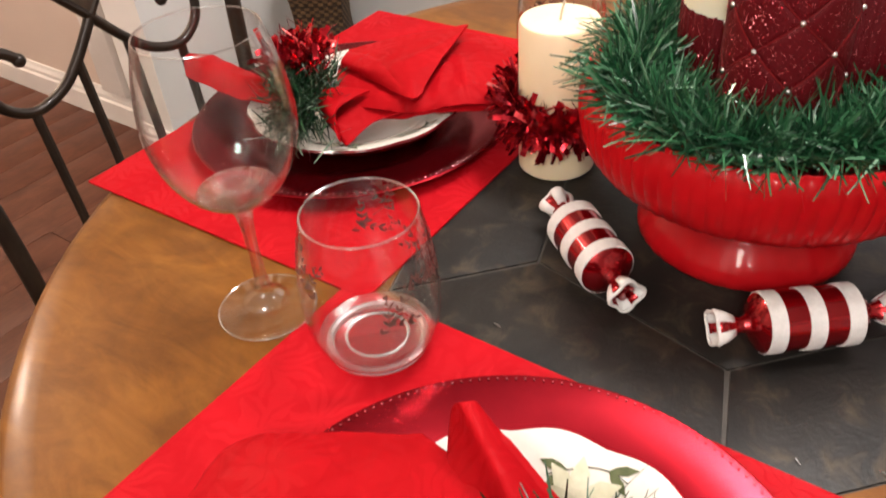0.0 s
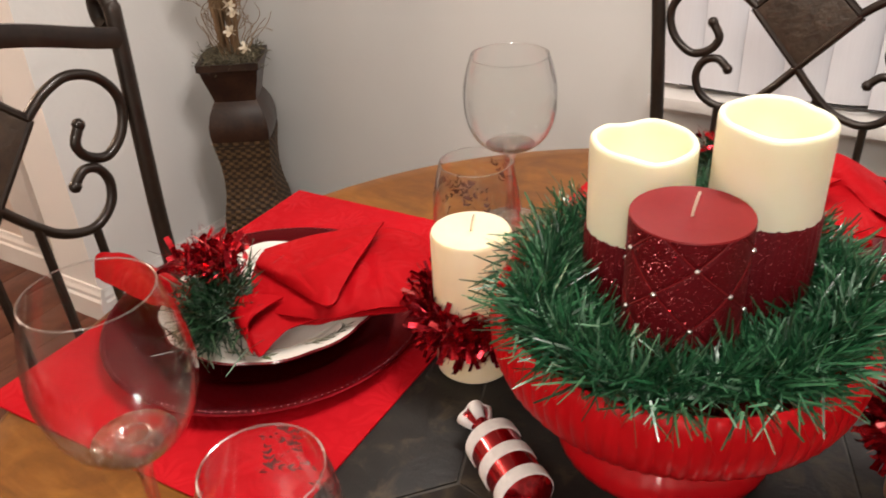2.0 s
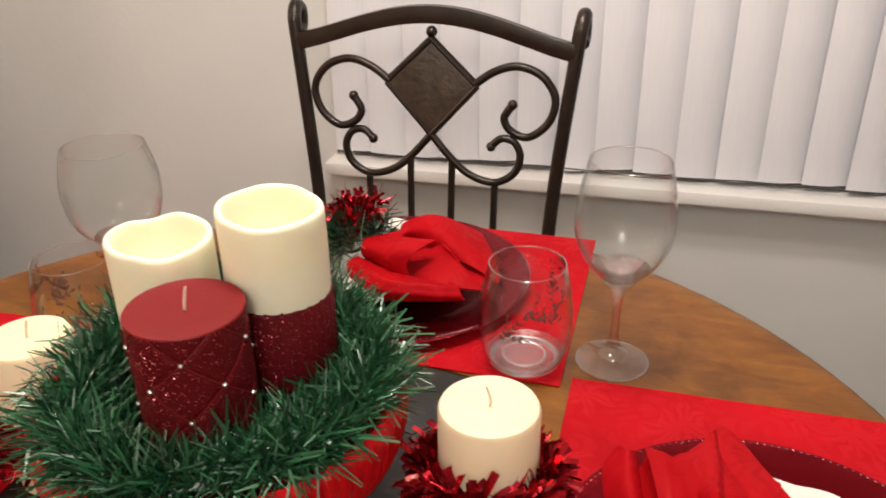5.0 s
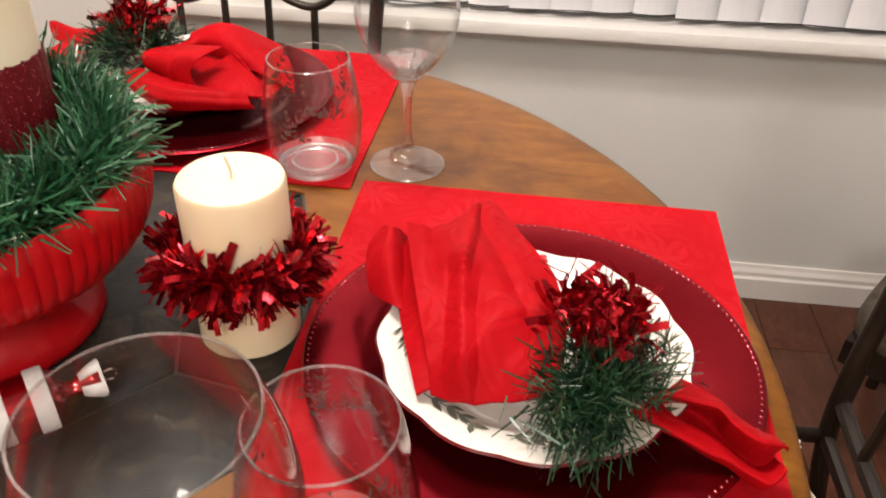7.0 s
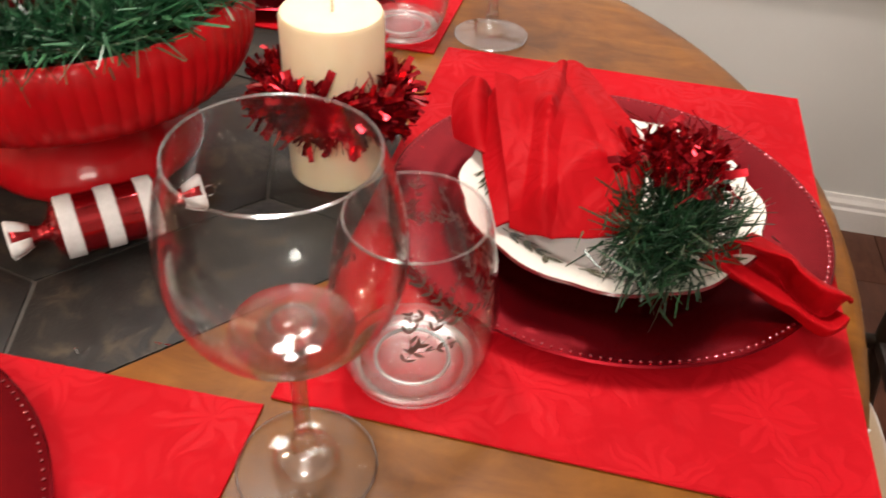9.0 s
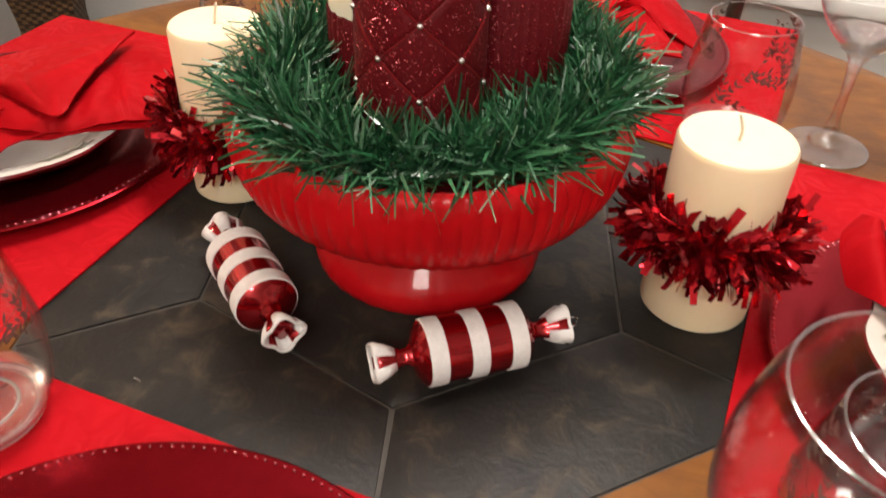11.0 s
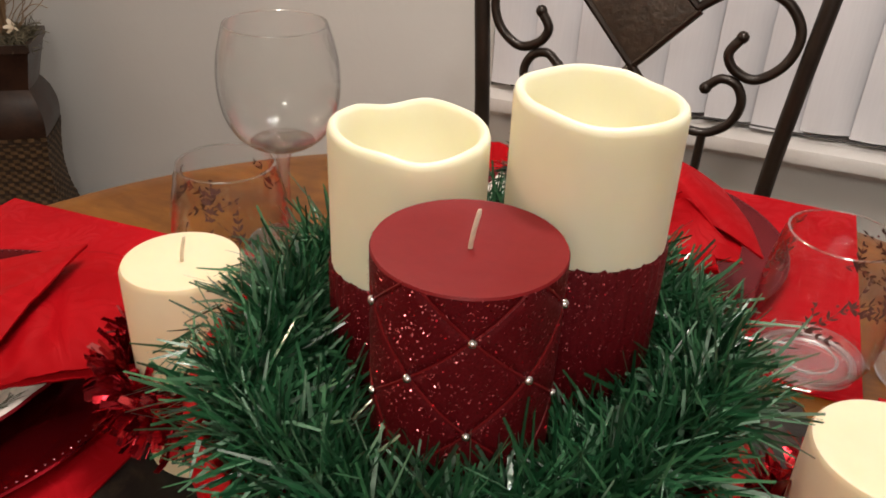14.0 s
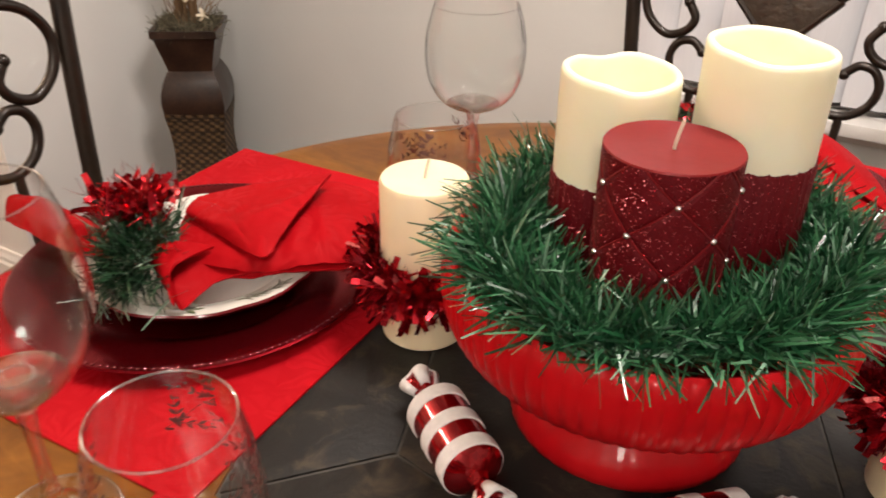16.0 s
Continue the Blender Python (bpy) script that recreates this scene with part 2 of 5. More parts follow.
TABLE_WOOD = wood("honey_table_wood", (0.085, 0.027, 0.0030), (0.170, 0.062, 0.0070), (0.260, 0.110, 0.016), (1.2, 3.5, 3), (0.30, 0.45), 0.12)
EDGE_WOOD = wood("table_edge_wood", (0.12, 0.042, 0.008), (0.21, 0.085, 0.018), (0.30, 0.135, 0.033), (2, 2, 9), (0.42, 0.56), 0.06)
SLATE = slate("dark_slate")
GROUT = surface("tile_grout", (0.05, 0.045, 0.038), (0.085, 0.075, 0.065), 80.0, (0.7, 0.85))
IRON = surface("bronze_iron", (0.010, 0.006, 0.004), (0.028, 0.017, 0.010), 25.0, (0.30, 0.46), 0.12, 160.0, metal=0.4, coat=0.16)
CHAIR_SLATE = surface("brown_slate", (0.014, 0.010, 0.006), (0.060, 0.040, 0.025), 30.0, (0.4, 0.6), 0.5, 90.0, distance=0.004)
CUSHION = surface("tan_suede", (0.36, 0.23, 0.12), (0.46, 0.31, 0.17), 18.0, (0.75, 0.9), 0.2, 500.0, sheen=0.4)
STOOL_CLOTH = surface("dark_leaf_upholstery", (0.008, 0.006, 0.005), (0.13, 0.10, 0.07), 38.0, (0.6, 0.8), 0.3, 70.0)
LINEN = damask("red_damask_linen", (0.35, 0.0022, 0.0064), (0.445, 0.0034, 0.0092), (0.52, 0.007, 0.014), 0.0055)
NAPKIN = damask("red_napkin_cloth", (0.30, 0.0014, 0.0040), (0.385, 0.0024, 0.0060), (0.43, 0.0042, 0.009), 0.0028, 0.07, (0.68, 0.52))
CHARGER = surface("glossy_red_lacquer", (0.225, 0.005, 0.011), (0.28, 0.008, 0.015), 12.0, (0.19, 0.26), 0.02, 90.0, metal=0.92)
BEAD = surface("pale_rim_bead", (0.44, 0.12, 0.14), (0.60, 0.22, 0.24), 60.0, (0.12, 0.17), 0.0, metal=0.95)
CHINA = surface("ivory_china", (0.74, 0.70, 0.62), (0.80, 0.77, 0.70), 16.0, (0.12, 0.22), 0.02, coat=0.5)
CHINA_RED = surface("dark_red_glaze", (0.10, 0.004, 0.008), (0.16, 0.008, 0.012), 20.0, (0.15, 0.25), 0.02, coat=0.5)
LEAF_GREY = surface("grey_green_print", (0.035, 0.038, 0.020), (0.10, 0.10, 0.055), 90.0, (0.2, 0.3), 0.0)
LEAF_GREEN = surface("holly_green_print", (0.055, 0.075, 0.028), (0.15, 0.17, 0.080), 70.0, (0.2, 0.3), 0.0)
BERRY = surface("red_berry_print", (0.34, 0.015, 0.015), (0.5, 0.03, 0.03), 90.0, (0.2, 0.3), 0.0)
PALE_PETAL = surface("pale_petal_print", (0.50, 0.50, 0.33), (0.70, 0.68, 0.52), 60.0, (0.2, 0.3), 0.0)
GLASS = clear_glass("thin_clear_glass", 0.0, 0.019)
GLASS_SOLID = clear_glass("thick_clear_glass", 0.30, 0.16, 0.06)
GLASS_FOOT = clear_glass("flat_clear_glass", 0.0, 0.022)
BASE_GLASS = clear_glass("lens_clear_glass", 0.35, 0.12, 0.20)
BOWL_LENS = clear_glass("bowl_lens_glass", 0.45, 0.05, 0.06)
# For added rings that imitate the lamps' bright arcs in tumbler bases.
GLINT_GLASS = clear_glass("base_glint_glass", 0.05, 0.30, 0.38)
RIM_GLASS = clear_glass("rounded_rim_glass", 0.05, 0.22, 0.12)
FROST = surface("dark_glass_decal", (0.075, 0.030, 0.024), (0.15, 0.07, 0.058), 80.0, (0.45, 0.6), 0.0)
IVORY = wax("ivory_wax", (0.84, 0.715, 0.49), (0.80, 0.665, 0.435))
LED_WAX = wax("pale_cream_wax", (0.83, 0.81, 0.63), (0.80, 0.775, 0.575))
RED_WAX = surface("dusty_red_wax", (0.155, 0.0055, 0.0075), (0.19, 0.008, 0.010), 30.0, (0.38, 0.55), 0.06)
RED_WAX.node_tree.nodes["Principled BSDF"].inputs["Specular IOR Level"].default_value = 0.22
GLITTER = glitter("dark_red_glitter", (0.075, 0.0016, 0.004), (0.130, 0.003, 0.007), (0.95, 0.26, 0.28))
FLAKE = islands("red_glitter_flakes", ((0.0, (0.25, 0.004, 0.010)), (0.6, (0.55, 0.02, 0.035)), (0.9, (0.85, 0.16, 0.17)), (1.0, (0.95, 0.55, 0.52))), 0.22, 0.95)
WICK = surface("cotton_wick", (0.6, 0.5, 0.38), (0.75, 0.66, 0.52), 300.0, (0.8, 0.9), 0.3, 900.0)
STUD = surface("silver_stud", (0.75, 0.75, 0.76), (0.9, 0.9, 0.9), 60.0, (0.1, 0.18), 0.0, metal=1.0)
CERAMIC = surface("bright_red_ceramic", (0.39, 0.0036, 0.007), (0.50, 0.0066, 0.010), 14.0, (0.36, 0.46), 0.06, 40.0, coat=0.34)
CERAMIC.node_tree.nodes["Principled BSDF"].inputs["Specular IOR Level"].default_value = 0.05
CERAMIC.node_tree.nodes["Principled BSDF"].inputs["Coat Roughness"].default_value = 0.06
NEEDLE = islands("green_garland_film", ((0.0, (0.004, 0.034, 0.013)), (0.5, (0.014, 0.080, 0.030)), (0.88, (0.045, 0.155, 0.066)), (1.0, (0.20, 0.34, 0.24))), 0.30, 0.0, 0.6, 0.2)
NEEDLE_DARK = islands("pine_green_film", ((0.0, (0.003, 0.016, 0.006)), (0.5, (0.008, 0.036, 0.014)), (0.93, (0.026, 0.080, 0.032)), (1.0, (0.20, 0.28, 0.20))), 0.32, 0.0, 0.6)
TINSEL = islands("red_tinsel_foil", ((0.0, (0.14, 0.002, 0.006)), (0.6, (0.36, 0.006, 0.014)), (0.96, (0.66, 0.025, 0.035)), (1.0, (0.90, 0.25, 0.24))), 0.20, 0.8)
FOIL_RED = surface("red_mirror_glaze", (0.28, 0.002, 0.006), (0.38, 0.005, 0.010), 20.0, (0.08, 0.16), 0.03, 60.0, metal=0.75, coat=0.5)
FLOCK = surface("white_glitter_band", (0.70, 0.69, 0.67), (0.84, 0.83, 0.81), 220.0, (0.6, 0.8), 0.5, 700.0)
VASE_WOOD = surface("brown_vase_lacquer", (0.007, 0.003, 0.002), (0.046, 0.020, 0.010), 22.0, (0.28, 0.5), 0.15, 120.0, coat=0.3)
WEAVE = surface("woven_rattan", (0.012, 0.007, 0.003), (0.05, 0.026, 0.011), 60.0, (0.5, 0.7), 0.4, 300.0)
WEAVE_LIGHT = surface("golden_rattan", (0.05, 0.027, 0.010), (0.17, 0.10, 0.040), 60.0, (0.45, 0.65), 0.4, 300.0)
MOSS = islands("dried_moss", ((0.0, (0.05, 0.04, 0.022)), (0.6, (0.13, 0.11, 0.065)), (1.0, (0.24, 0.21, 0.14))), 0.85)
STALK = islands("dried_stalks", ((0.0, (0.07, 0.035, 0.015)), (0.6, (0.25, 0.15, 0.07)), (1.0, (0.42, 0.31, 0.19))), 0.75)
PETAL = islands("cream_dried_petals", ((0.0, (0.48, 0.38, 0.25)), (1.0, (0.74, 0.66, 0.52))), 0.75)

# ---- mesh helpers ----


class Soup:
    """Vertices and faces gathered as lists, then made into one mesh."""

    def __init__(self):
        self.v, self.f, self.m = [], [], []

    def face(self, pts, mat=0):
        k = len(self.v)
        self.v.extend(tuple(p) for p in pts)
        self.f.append(tuple(range(k, k + len(pts))))
        self.m.append(mat)

    def grid(self, rows, closed_u=False, closed_v=False, mat=0):
        """rows: list of lists of points."""
        k, nu, nv = len(self.v), len(rows), len(rows[0])
        for r in rows:
            self.v.extend(tuple(p) for p in r)
        for i in range(nu if closed_u else nu - 1):
            for j in range(nv if closed_v else nv - 1):
                a, b = k + i * nv + j, k + i * nv + (j + 1) % nv
                c, d = k + ((i + 1) % nu) * nv + (j + 1) % nv, k + ((i + 1) % nu) * nv + j
                self.f.append((a, b, c, d))
                self.m.append(mat)

    def lathe(self, profile, n=48, centre=(0, 0), wobble=None, mat=0):
        """profile: (radius, z) from the inner start to the end; normals point outward for a profile that climbs outside."""
        rows = []
        for r, z in profile:
            ring = []
            for j in range(n):
                a = 2 * math.pi * j / n
                rr, zz = wobble(r, z, a) if wobble else (r, z)
                ring.append((centre[0] + rr * math.cos(a), centre[1] + rr * math.sin(a), zz))
            rows.append(ring)
        self.grid(rows, closed_v=True, mat=mat)

    def tube(self, path, radius, n=8, cap=True, closed=False, mat=0):
        pts = [Vector(p) for p in path]
        rads = radius if isinstance(radius, (list, tuple)) else [radius] * len(pts)
        rows, up = [], None
        for i, p in enumerate(pts):
            if closed:
                d = pts[(i + 1) % len(pts)] - pts[i - 1]
            else:
                d = pts[min(i + 1, len(pts) - 1)] - pts[max(i - 1, 0)]
            d.normalize()
            if up is None:
                up = d.orthogonal().normalized()
            up = (up - d * up.dot(d)).normalized()
            side = d.cross(up)
            rows.append([p + rads[i] * (math.cos(2 * math.pi * j / n) * up + math.sin(2 * math.pi * j / n) * side) for j in range(n)])
        self.grid(rows, closed_u=closed, closed_v=True, mat=mat)
        if cap and not closed:
            self.face(list(reversed(rows[0])), mat)
            self.face(rows[-1], mat)

    def ball(self, c, r, n=8, squash=1.0, mat=0):
        rows = []
        for i in range(n // 2 + 1):
            b = -math.pi / 2 + math.pi * i / (n // 2)
            rows.append([(c[0] + r * math.cos(b) * math.cos(2 * math.pi * j / n), c[1] + r * math.cos(b) * math.sin(2 * math.pi * j / n), c[2] + squash * r * math.sin(b)) for j in range(n)])
        self.grid(rows, closed_v=True, mat=mat)

    def box(self, lo, hi, mat=0):
        x0, y0, z0 = lo
        x1, y1, z1 = hi
        for q in (((x0, y0, z0), (x0, y1, z0), (x1, y1, z0), (x1, y0, z0)), ((x0, y0, z1), (x1, y0, z1), (x1, y1, z1), (x0, y1, z1)), ((x0, y0, z0), (x1, y0, z0), (x1, y0, z1), (x0, y0, z1)),
                  ((x1, y0, z0), (x1, y1, z0), (x1, y1, z1), (x1, y0, z1)), ((x1, y1, z0), (x0, y1, z0), (x0, y1, z1), (x1, y1, z1)), ((x0, y1, z0), (x0, y0, z0), (x0, y0, z1), (x0, y1, z1))):
            self.face(q, mat)

    def strip(self, base, way, length, width, curl=0.0, steps=2, taper=0.3, flat=None, mat=0):
        """A thin blade of film."""
        d = Vector(way).normalized()
        side = (d.cross(flat) if flat is not None else d.cross(Vector((random.gauss(0, 1), random.gauss(0, 1), random.gauss(0, 1))))).normalized()
        bend = d.cross(side)
        p, rows = Vector(base), []
        for i in range(steps + 1):
            w = width * (1 - (1 - taper) * i / steps) / 2
            rows.append((p - side * w, p + side * w))
            d = (d + bend * curl / steps).normalized()
            p = p + d * (length / steps)
        k = len(self.v)
        for a, b in rows:
            self.v.extend((tuple(a), tuple(b)))
        for i in range(steps):
            self.f.append((k + 2 * i, k + 2 * i + 1, k + 2 * i + 3, k + 2 * i + 2))
            self.m.append(mat)

    def mesh(self, name, mats, smooth=True, weld=False, bevel=0.0):
        me = bpy.data.meshes.new(name)
        me.from_pydata(self.v, [], self.f)
        for m in mats if isinstance(mats, (list, tuple)) else [mats]:
            me.materials.append(m)
        me.polygons.foreach_set("material_index", self.m)
        if weld or bevel:
            bm = bmesh.new()
            bm.from_mesh(me)
            bmesh.ops.remove_doubles(bm, verts=bm.verts, dist=1e-5)
            bmesh.ops.recalc_face_normals(bm, faces=bm.faces)
            if bevel:
                edges = [e for e in bm.edges if len(e.link_faces) == 2 and e.calc_face_angle() > 0.6]
                bmesh.ops.bevel(bm, geom=edges, offset=bevel, segments=2, affect="EDGES", profile=0.6)
            bm.to_mesh(me)
            bm.free()
        me.polygons.foreach_set("use_smooth", [smooth] * len(me.polygons))
        if smooth:
            me.set_sharp_from_angle(angle=radians(42))
        me.update()
        return me


def part(name, soup, mats, parent, label="", smooth=True, weld=False, bevel=0.0):
    ob = new(name, soup.mesh(name, mats, smooth, weld, bevel))
    ob.parent = parent
    if label:
        ob["label"] = label
    return ob


def thing(name, label, category, group="", kind="", at=None):
    ob = tagged(new(name), label, category, group, kind)
    ob.empty_display_size = 0.05
    if at is not None:
        ob.matrix_basis = at
    return ob


def single(name, soup, mats, label, category, group="", kind="", at=None, smooth=True, weld=False, bevel=0.0):
    ob = tagged(new(name, soup.mesh(name, mats, smooth, weld, bevel)), label, category, group, kind)
    if at is not None:
        ob.matrix_basis = at
    return ob


def block(name, lo, hi, mats, label, category, bevel=0.0, parent=None):
    s = Soup()
    s.box(lo, hi)
    if parent is not None:
        return part(name, s, mats, parent, label, smooth=bevel > 0, weld=True, bevel=bevel)
    return single(name, s, mats, label, category, kind="structure", smooth=bevel > 0, weld=True, bevel=bevel)


def rnd(a, b):
    return random.uniform(a, b)


def spline(points, steps=10):
    """A smooth curve through the points."""
    p = [Vector(q) for q in points]
    out = []
    for i in range(len(p) - 1):
        a, b, c, d = p[max(i - 1, 0)], p[i], p[i + 1], p[min(i + 2, len(p) - 1)]
        for k in range(steps):
            t = k / steps
            out.append(0.5 * ((2 * b) + (c - a) * t + (2 * a - 5 * b + 4 * c - d) * t * t + (3 * b - a - 3 * c + d) * t ** 3))
    return out + [p[-1]]


# ---- room ----
WALL_Y, LEFT_X, RIGHT_X, BACK_Y, TOP = 1.13, -1.64, 2.7, -2.4, 2.44
WIN0, WIN1, SILL, HEAD = -0.36, 1.85, 0.617, 2.05
block("wall_north", (LEFT_X - 0.15, WALL_Y, 0), (WIN0, WALL_Y + 0.16, TOP), WALL, "light grey painted wall beside the window", "wall")
block("wall_north_2", (WIN1, WALL_Y, 0), (RIGHT_X, WALL_Y + 0.16, TOP), WALL, "light grey painted wall", "wall")
block("wall_north_3", (WIN0, WALL_Y, 0), (WIN1, WALL_Y + 0.16, SILL - 0.006), WALL, "light grey painted wall under the window", "wall")
block("wall_north_4", (WIN0, WALL_Y, HEAD), (WIN1, WALL_Y + 0.16, TOP), WALL, "light grey painted wall over the window", "wall")
block("wall_west", (LEFT_X - 0.15, 0.535, 0), (LEFT_X, WALL_Y - 0.002, TOP), WALL_WEST, "short white-grey wall ending at an opening", "wall")
block("wall_east", (RIGHT_X, BACK_Y, 0), (RIGHT_X + 0.12, WALL_Y + 0.16, TOP), WALL, "light grey painted wall", "wall")
block("wall_south", (-3.6, BACK_Y - 0.12, 0), (RIGHT_X + 0.12, BACK_Y, TOP), WALL, "light grey painted wall", "wall")
block("wall_hall", (-3.6, 0.615, 0), (LEFT_X - 0.152, 0.80, TOP), WALL_HALL, "warm beige hall wall lit by a lamp", "wall")
block("wall_hall_end", (-3.72, BACK_Y - 0.12, 0), (-3.6, 0.80, TOP), WALL_HALL, "warm beige hall wall", "wall")
block("ceiling", (-3.72, BACK_Y - 0.12, TOP), (RIGHT_X + 0.12, WALL_Y + 0.16, TOP + 0.1), CEILING, "plain white ceiling", "ceiling")


def moulding(name, a, b, out, height, depth, label):
    """A skirting board with a stepped and rounded top from a to b on the floor; out: the way it faces."""
    prof = [(0, 0), (depth, 0), (depth, height * 0.62), (depth * 0.72, height * 0.68), (depth * 0.72, height * 0.80), (depth * 0.45, height * 0.90), (depth * 0.32, height), (0, height)]
    s = Soup()
    a, b, out = Vector(a), Vector(b), Vector(out)
    rows = [[e + out * d + Vector((0, 0, z)) for d, z in prof] for e in (a, b)]
    s.grid(rows, closed_v=True)
    s.face(list(reversed(rows[0])))
    s.face(rows[1])
    single(name, s, TRIM, label, "baseboard", kind="structure", smooth=False, weld=True)


moulding("baseboard_north", (LEFT_X + 0.02, WALL_Y, 0), (RIGHT_X, WALL_Y, 0), (0, -1, 0), 0.088, 0.018, "white moulded baseboard along the window wall")
moulding("baseboard_west", (LEFT_X, 0.535, 0), (LEFT_X, WALL_Y - 0.02, 0), (1, 0, 0), 0.085, 0.018, "white moulded baseboard")
moulding("baseboard_jamb", (LEFT_X - 0.15, 0.535, 0), (LEFT_X + 0.018, 0.535, 0), (0, -1, 0), 0.10, 0.018, "white baseboard at the wall end")
moulding("baseboard_hall", (-3.6, 0.615, 0), (LEFT_X - 0.152, 0.615, 0), (0, -1, 0), 0.105, 0.018, "white baseboard along the hall wall")
block("trim_hall_casing", (-2.035, 0.592, 0.107), (-1.925, 0.614, TOP - 0.01), TRIM, "painted door casing in the hall", "trim", bevel=0.004)
block("trim_hall_corner", (LEFT_X - 0.195, 0.575, 0), (LEFT_X - 0.153, 0.614, TOP - 0.01), TRIM, "painted corner trim at the opening", "trim", bevel=0.004)

# window
win = thing("window_1", "wide window behind closed white vertical blinds", "window", kind="structure")
block("window_sill", (WIN0 - 0.005, 1.06, SILL - 0.004), (WIN1 + 0.04, 1.28, SILL + 0.023), TRIM, "white painted window sill", "sill", 0.006, win)
block("apron", (WIN0 + 0.01, 1.112, SILL - 0.03), (WIN1 + 0.02, 1.128, SILL - 0.005), TRIM, "", "trim", 0.003, win)
for lo, hi in (((WIN0, 1.24, SILL + 0.03), (WIN0 + 0.05, 1.28, HEAD)), ((WIN1 - 0.05, 1.24, SILL + 0.03), (WIN1, 1.28, HEAD)), ((WIN0 + 0.05, 1.24, HEAD - 0.05), (WIN1 - 0.05, 1.28, HEAD)), ((0.72, 1.24, SILL + 0.03), (0.77, 1.28, HEAD - 0.05))):
    block("window_frame", lo, hi, TRIM, "", "frame", 0.004, win)
block("pane", (WIN0 + 0.05, 1.262, SILL + 0.03), (WIN1 - 0.05, 1.266, HEAD - 0.05), PANE, "", "pane", 0.0, win)
block("night_backdrop", (WIN0 - 0.5, 1.6, 0), (WIN1 + 0.5, 1.62, TOP), GAP, "dark night outside the window", "backdrop")

blind = thing("vertical_blind", "closed white vinyl vertical blinds with overlapping slats", "blind")
s = Soup()
s.box((WIN0 + 0.01, 1.100, HEAD - 0.05), (WIN1 - 0.01, 1.129, HEAD - 0.005))
part("head_rail", s, TRIM, blind, weld=True, bevel=0.003)
slat_mesh = None
x = WIN0 + 0.052
while x < WIN1 - 0.03:
    if slat_mesh is None:
        s = Soup()
        rows = []
        for z in (0.0, 0.004, 0.7, 1.345):
            rows.append([(-0.0445 + 0.089 * j / 8, -0.008 * math.cos((j / 8 - 0.5) * math.pi), z) for j in range(9)])
        s.grid(rows)
        s.grid([[(p[0], p[1] + 0.0012, p[2]) for p in reversed(r)] for r in rows])
        slat_mesh = s.mesh("slat", BLIND)
    ob = new("slat", slat_mesh)
    ob.parent = blind
    ob.matrix_basis = pose(x, 1.112 + rnd(-0.002, 0.002), SILL + 0.036 + rnd(-0.006, 0.004), rnd(-0.3, 0.3), 0, 9 + rnd(-4, 4))
    x += 0.0785
s = Soup()
for i in range(5):
    zz = SILL + 0.041
    s.tube([(WIN0 + 0.05 + 0.4 * i + 0.4 * k / 8, 1.094, zz - 0.004 * math.sin(math.pi * k / 8)) for k in range(9)], 0.0016, 5)
part("bottom_chain", s, GAP, blind, "thin dark bottom chain")

# ---- table ----
TZ, TR = 0.75, 0.60
table = thing("dining_table", "round honey-brown wooden dining table with a dark slate inlay", "table")
RIM_C = (0.003, 0.003)
HEX_C, HEX_R, HEX_A = (-0.013, 0.0), 0.296, -72


def hexagon(r, z):
    return [(HEX_C[0] + r * math.cos(radians(HEX_A + 60 * k)), HEX_C[1] + r * math.sin(radians(HEX_A + 60 * k)), z) for k in range(6)]


def tabletop():
    s = Soup()
    n = 120
    inner = []
    hx = hexagon(HEX_R + 0.002, TZ)
    for j in range(n):
        k, t = divmod(j, n // 6)
        inner.append(Vector(hx[k]).lerp(Vector(hx[(k + 1) % 6]), t / (n // 6)))
    start = math.radians(HEX_A)
    rows = [[(p.x, p.y, TZ - 0.012) for p in inner], inner]
    for r in (0.36, 0.45, 0.53, 0.572):
        rows.append([(RIM_C[0] + r * math.cos(start + 2 * math.pi * j / n), RIM_C[1] + r * math.sin(start + 2 * math.pi * j / n), TZ) for j in range(n)])
    s.grid(rows, closed_v=True)
    s.lathe([(0.572, TZ), (0.590, TZ - 0.0005), (0.597, TZ - 0.003), (0.600, TZ - 0.008)], n, RIM_C)
    part("tabletop", s, TABLE_WOOD, table, "glossy honey-brown stained wood")
    s = Soup()
    s.lathe([(0.600, TZ - 0.008), (0.601, TZ - 0.013), (0.598, TZ - 0.017), (0.603, TZ - 0.021), (0.609, TZ - 0.028), (0.609, TZ - 0.034), (0.604, TZ - 0.041), (0.590, TZ - 0.044), (0.0, TZ - 0.044)], n, RIM_C)
    part("edge_moulding", s, EDGE_WOOD, table, "grooved lighter wood edge")
    s = Soup()
    s.face(hexagon(HEX_R + 0.002, TZ - 0.0022))
    part("inlay_bed", s, GROUT, table, smooth=False)
    s = Soup()
    s.lathe([(0.0, 0.706), (0.20, 0.706), (0.20, 0.690), (0.085, 0.66), (0.060, 0.60), (0.075, 0.48), (0.095, 0.36), (0.070, 0.26), (0.105, 0.20), (0.105, 0.12), (0.0, 0.12)], 40)
    part("pedestal", s, EDGE_WOOD, table)
    for k in range(4):
        s = Soup()
        a = radians(45 + 90 * k)
        path = spline([(0.08 * math.cos(a), 0.08 * math.sin(a), 0.20), (0.22 * math.cos(a), 0.22 * math.sin(a), 0.16), (0.34 * math.cos(a), 0.34 * math.sin(a), 0.06), (0.40 * math.cos(a), 0.40 * math.sin(a), 0.032)], 6)
        s.tube(path, [0.045 - 0.015 * i / (len(path) - 1) for i in range(len(path))], 10)
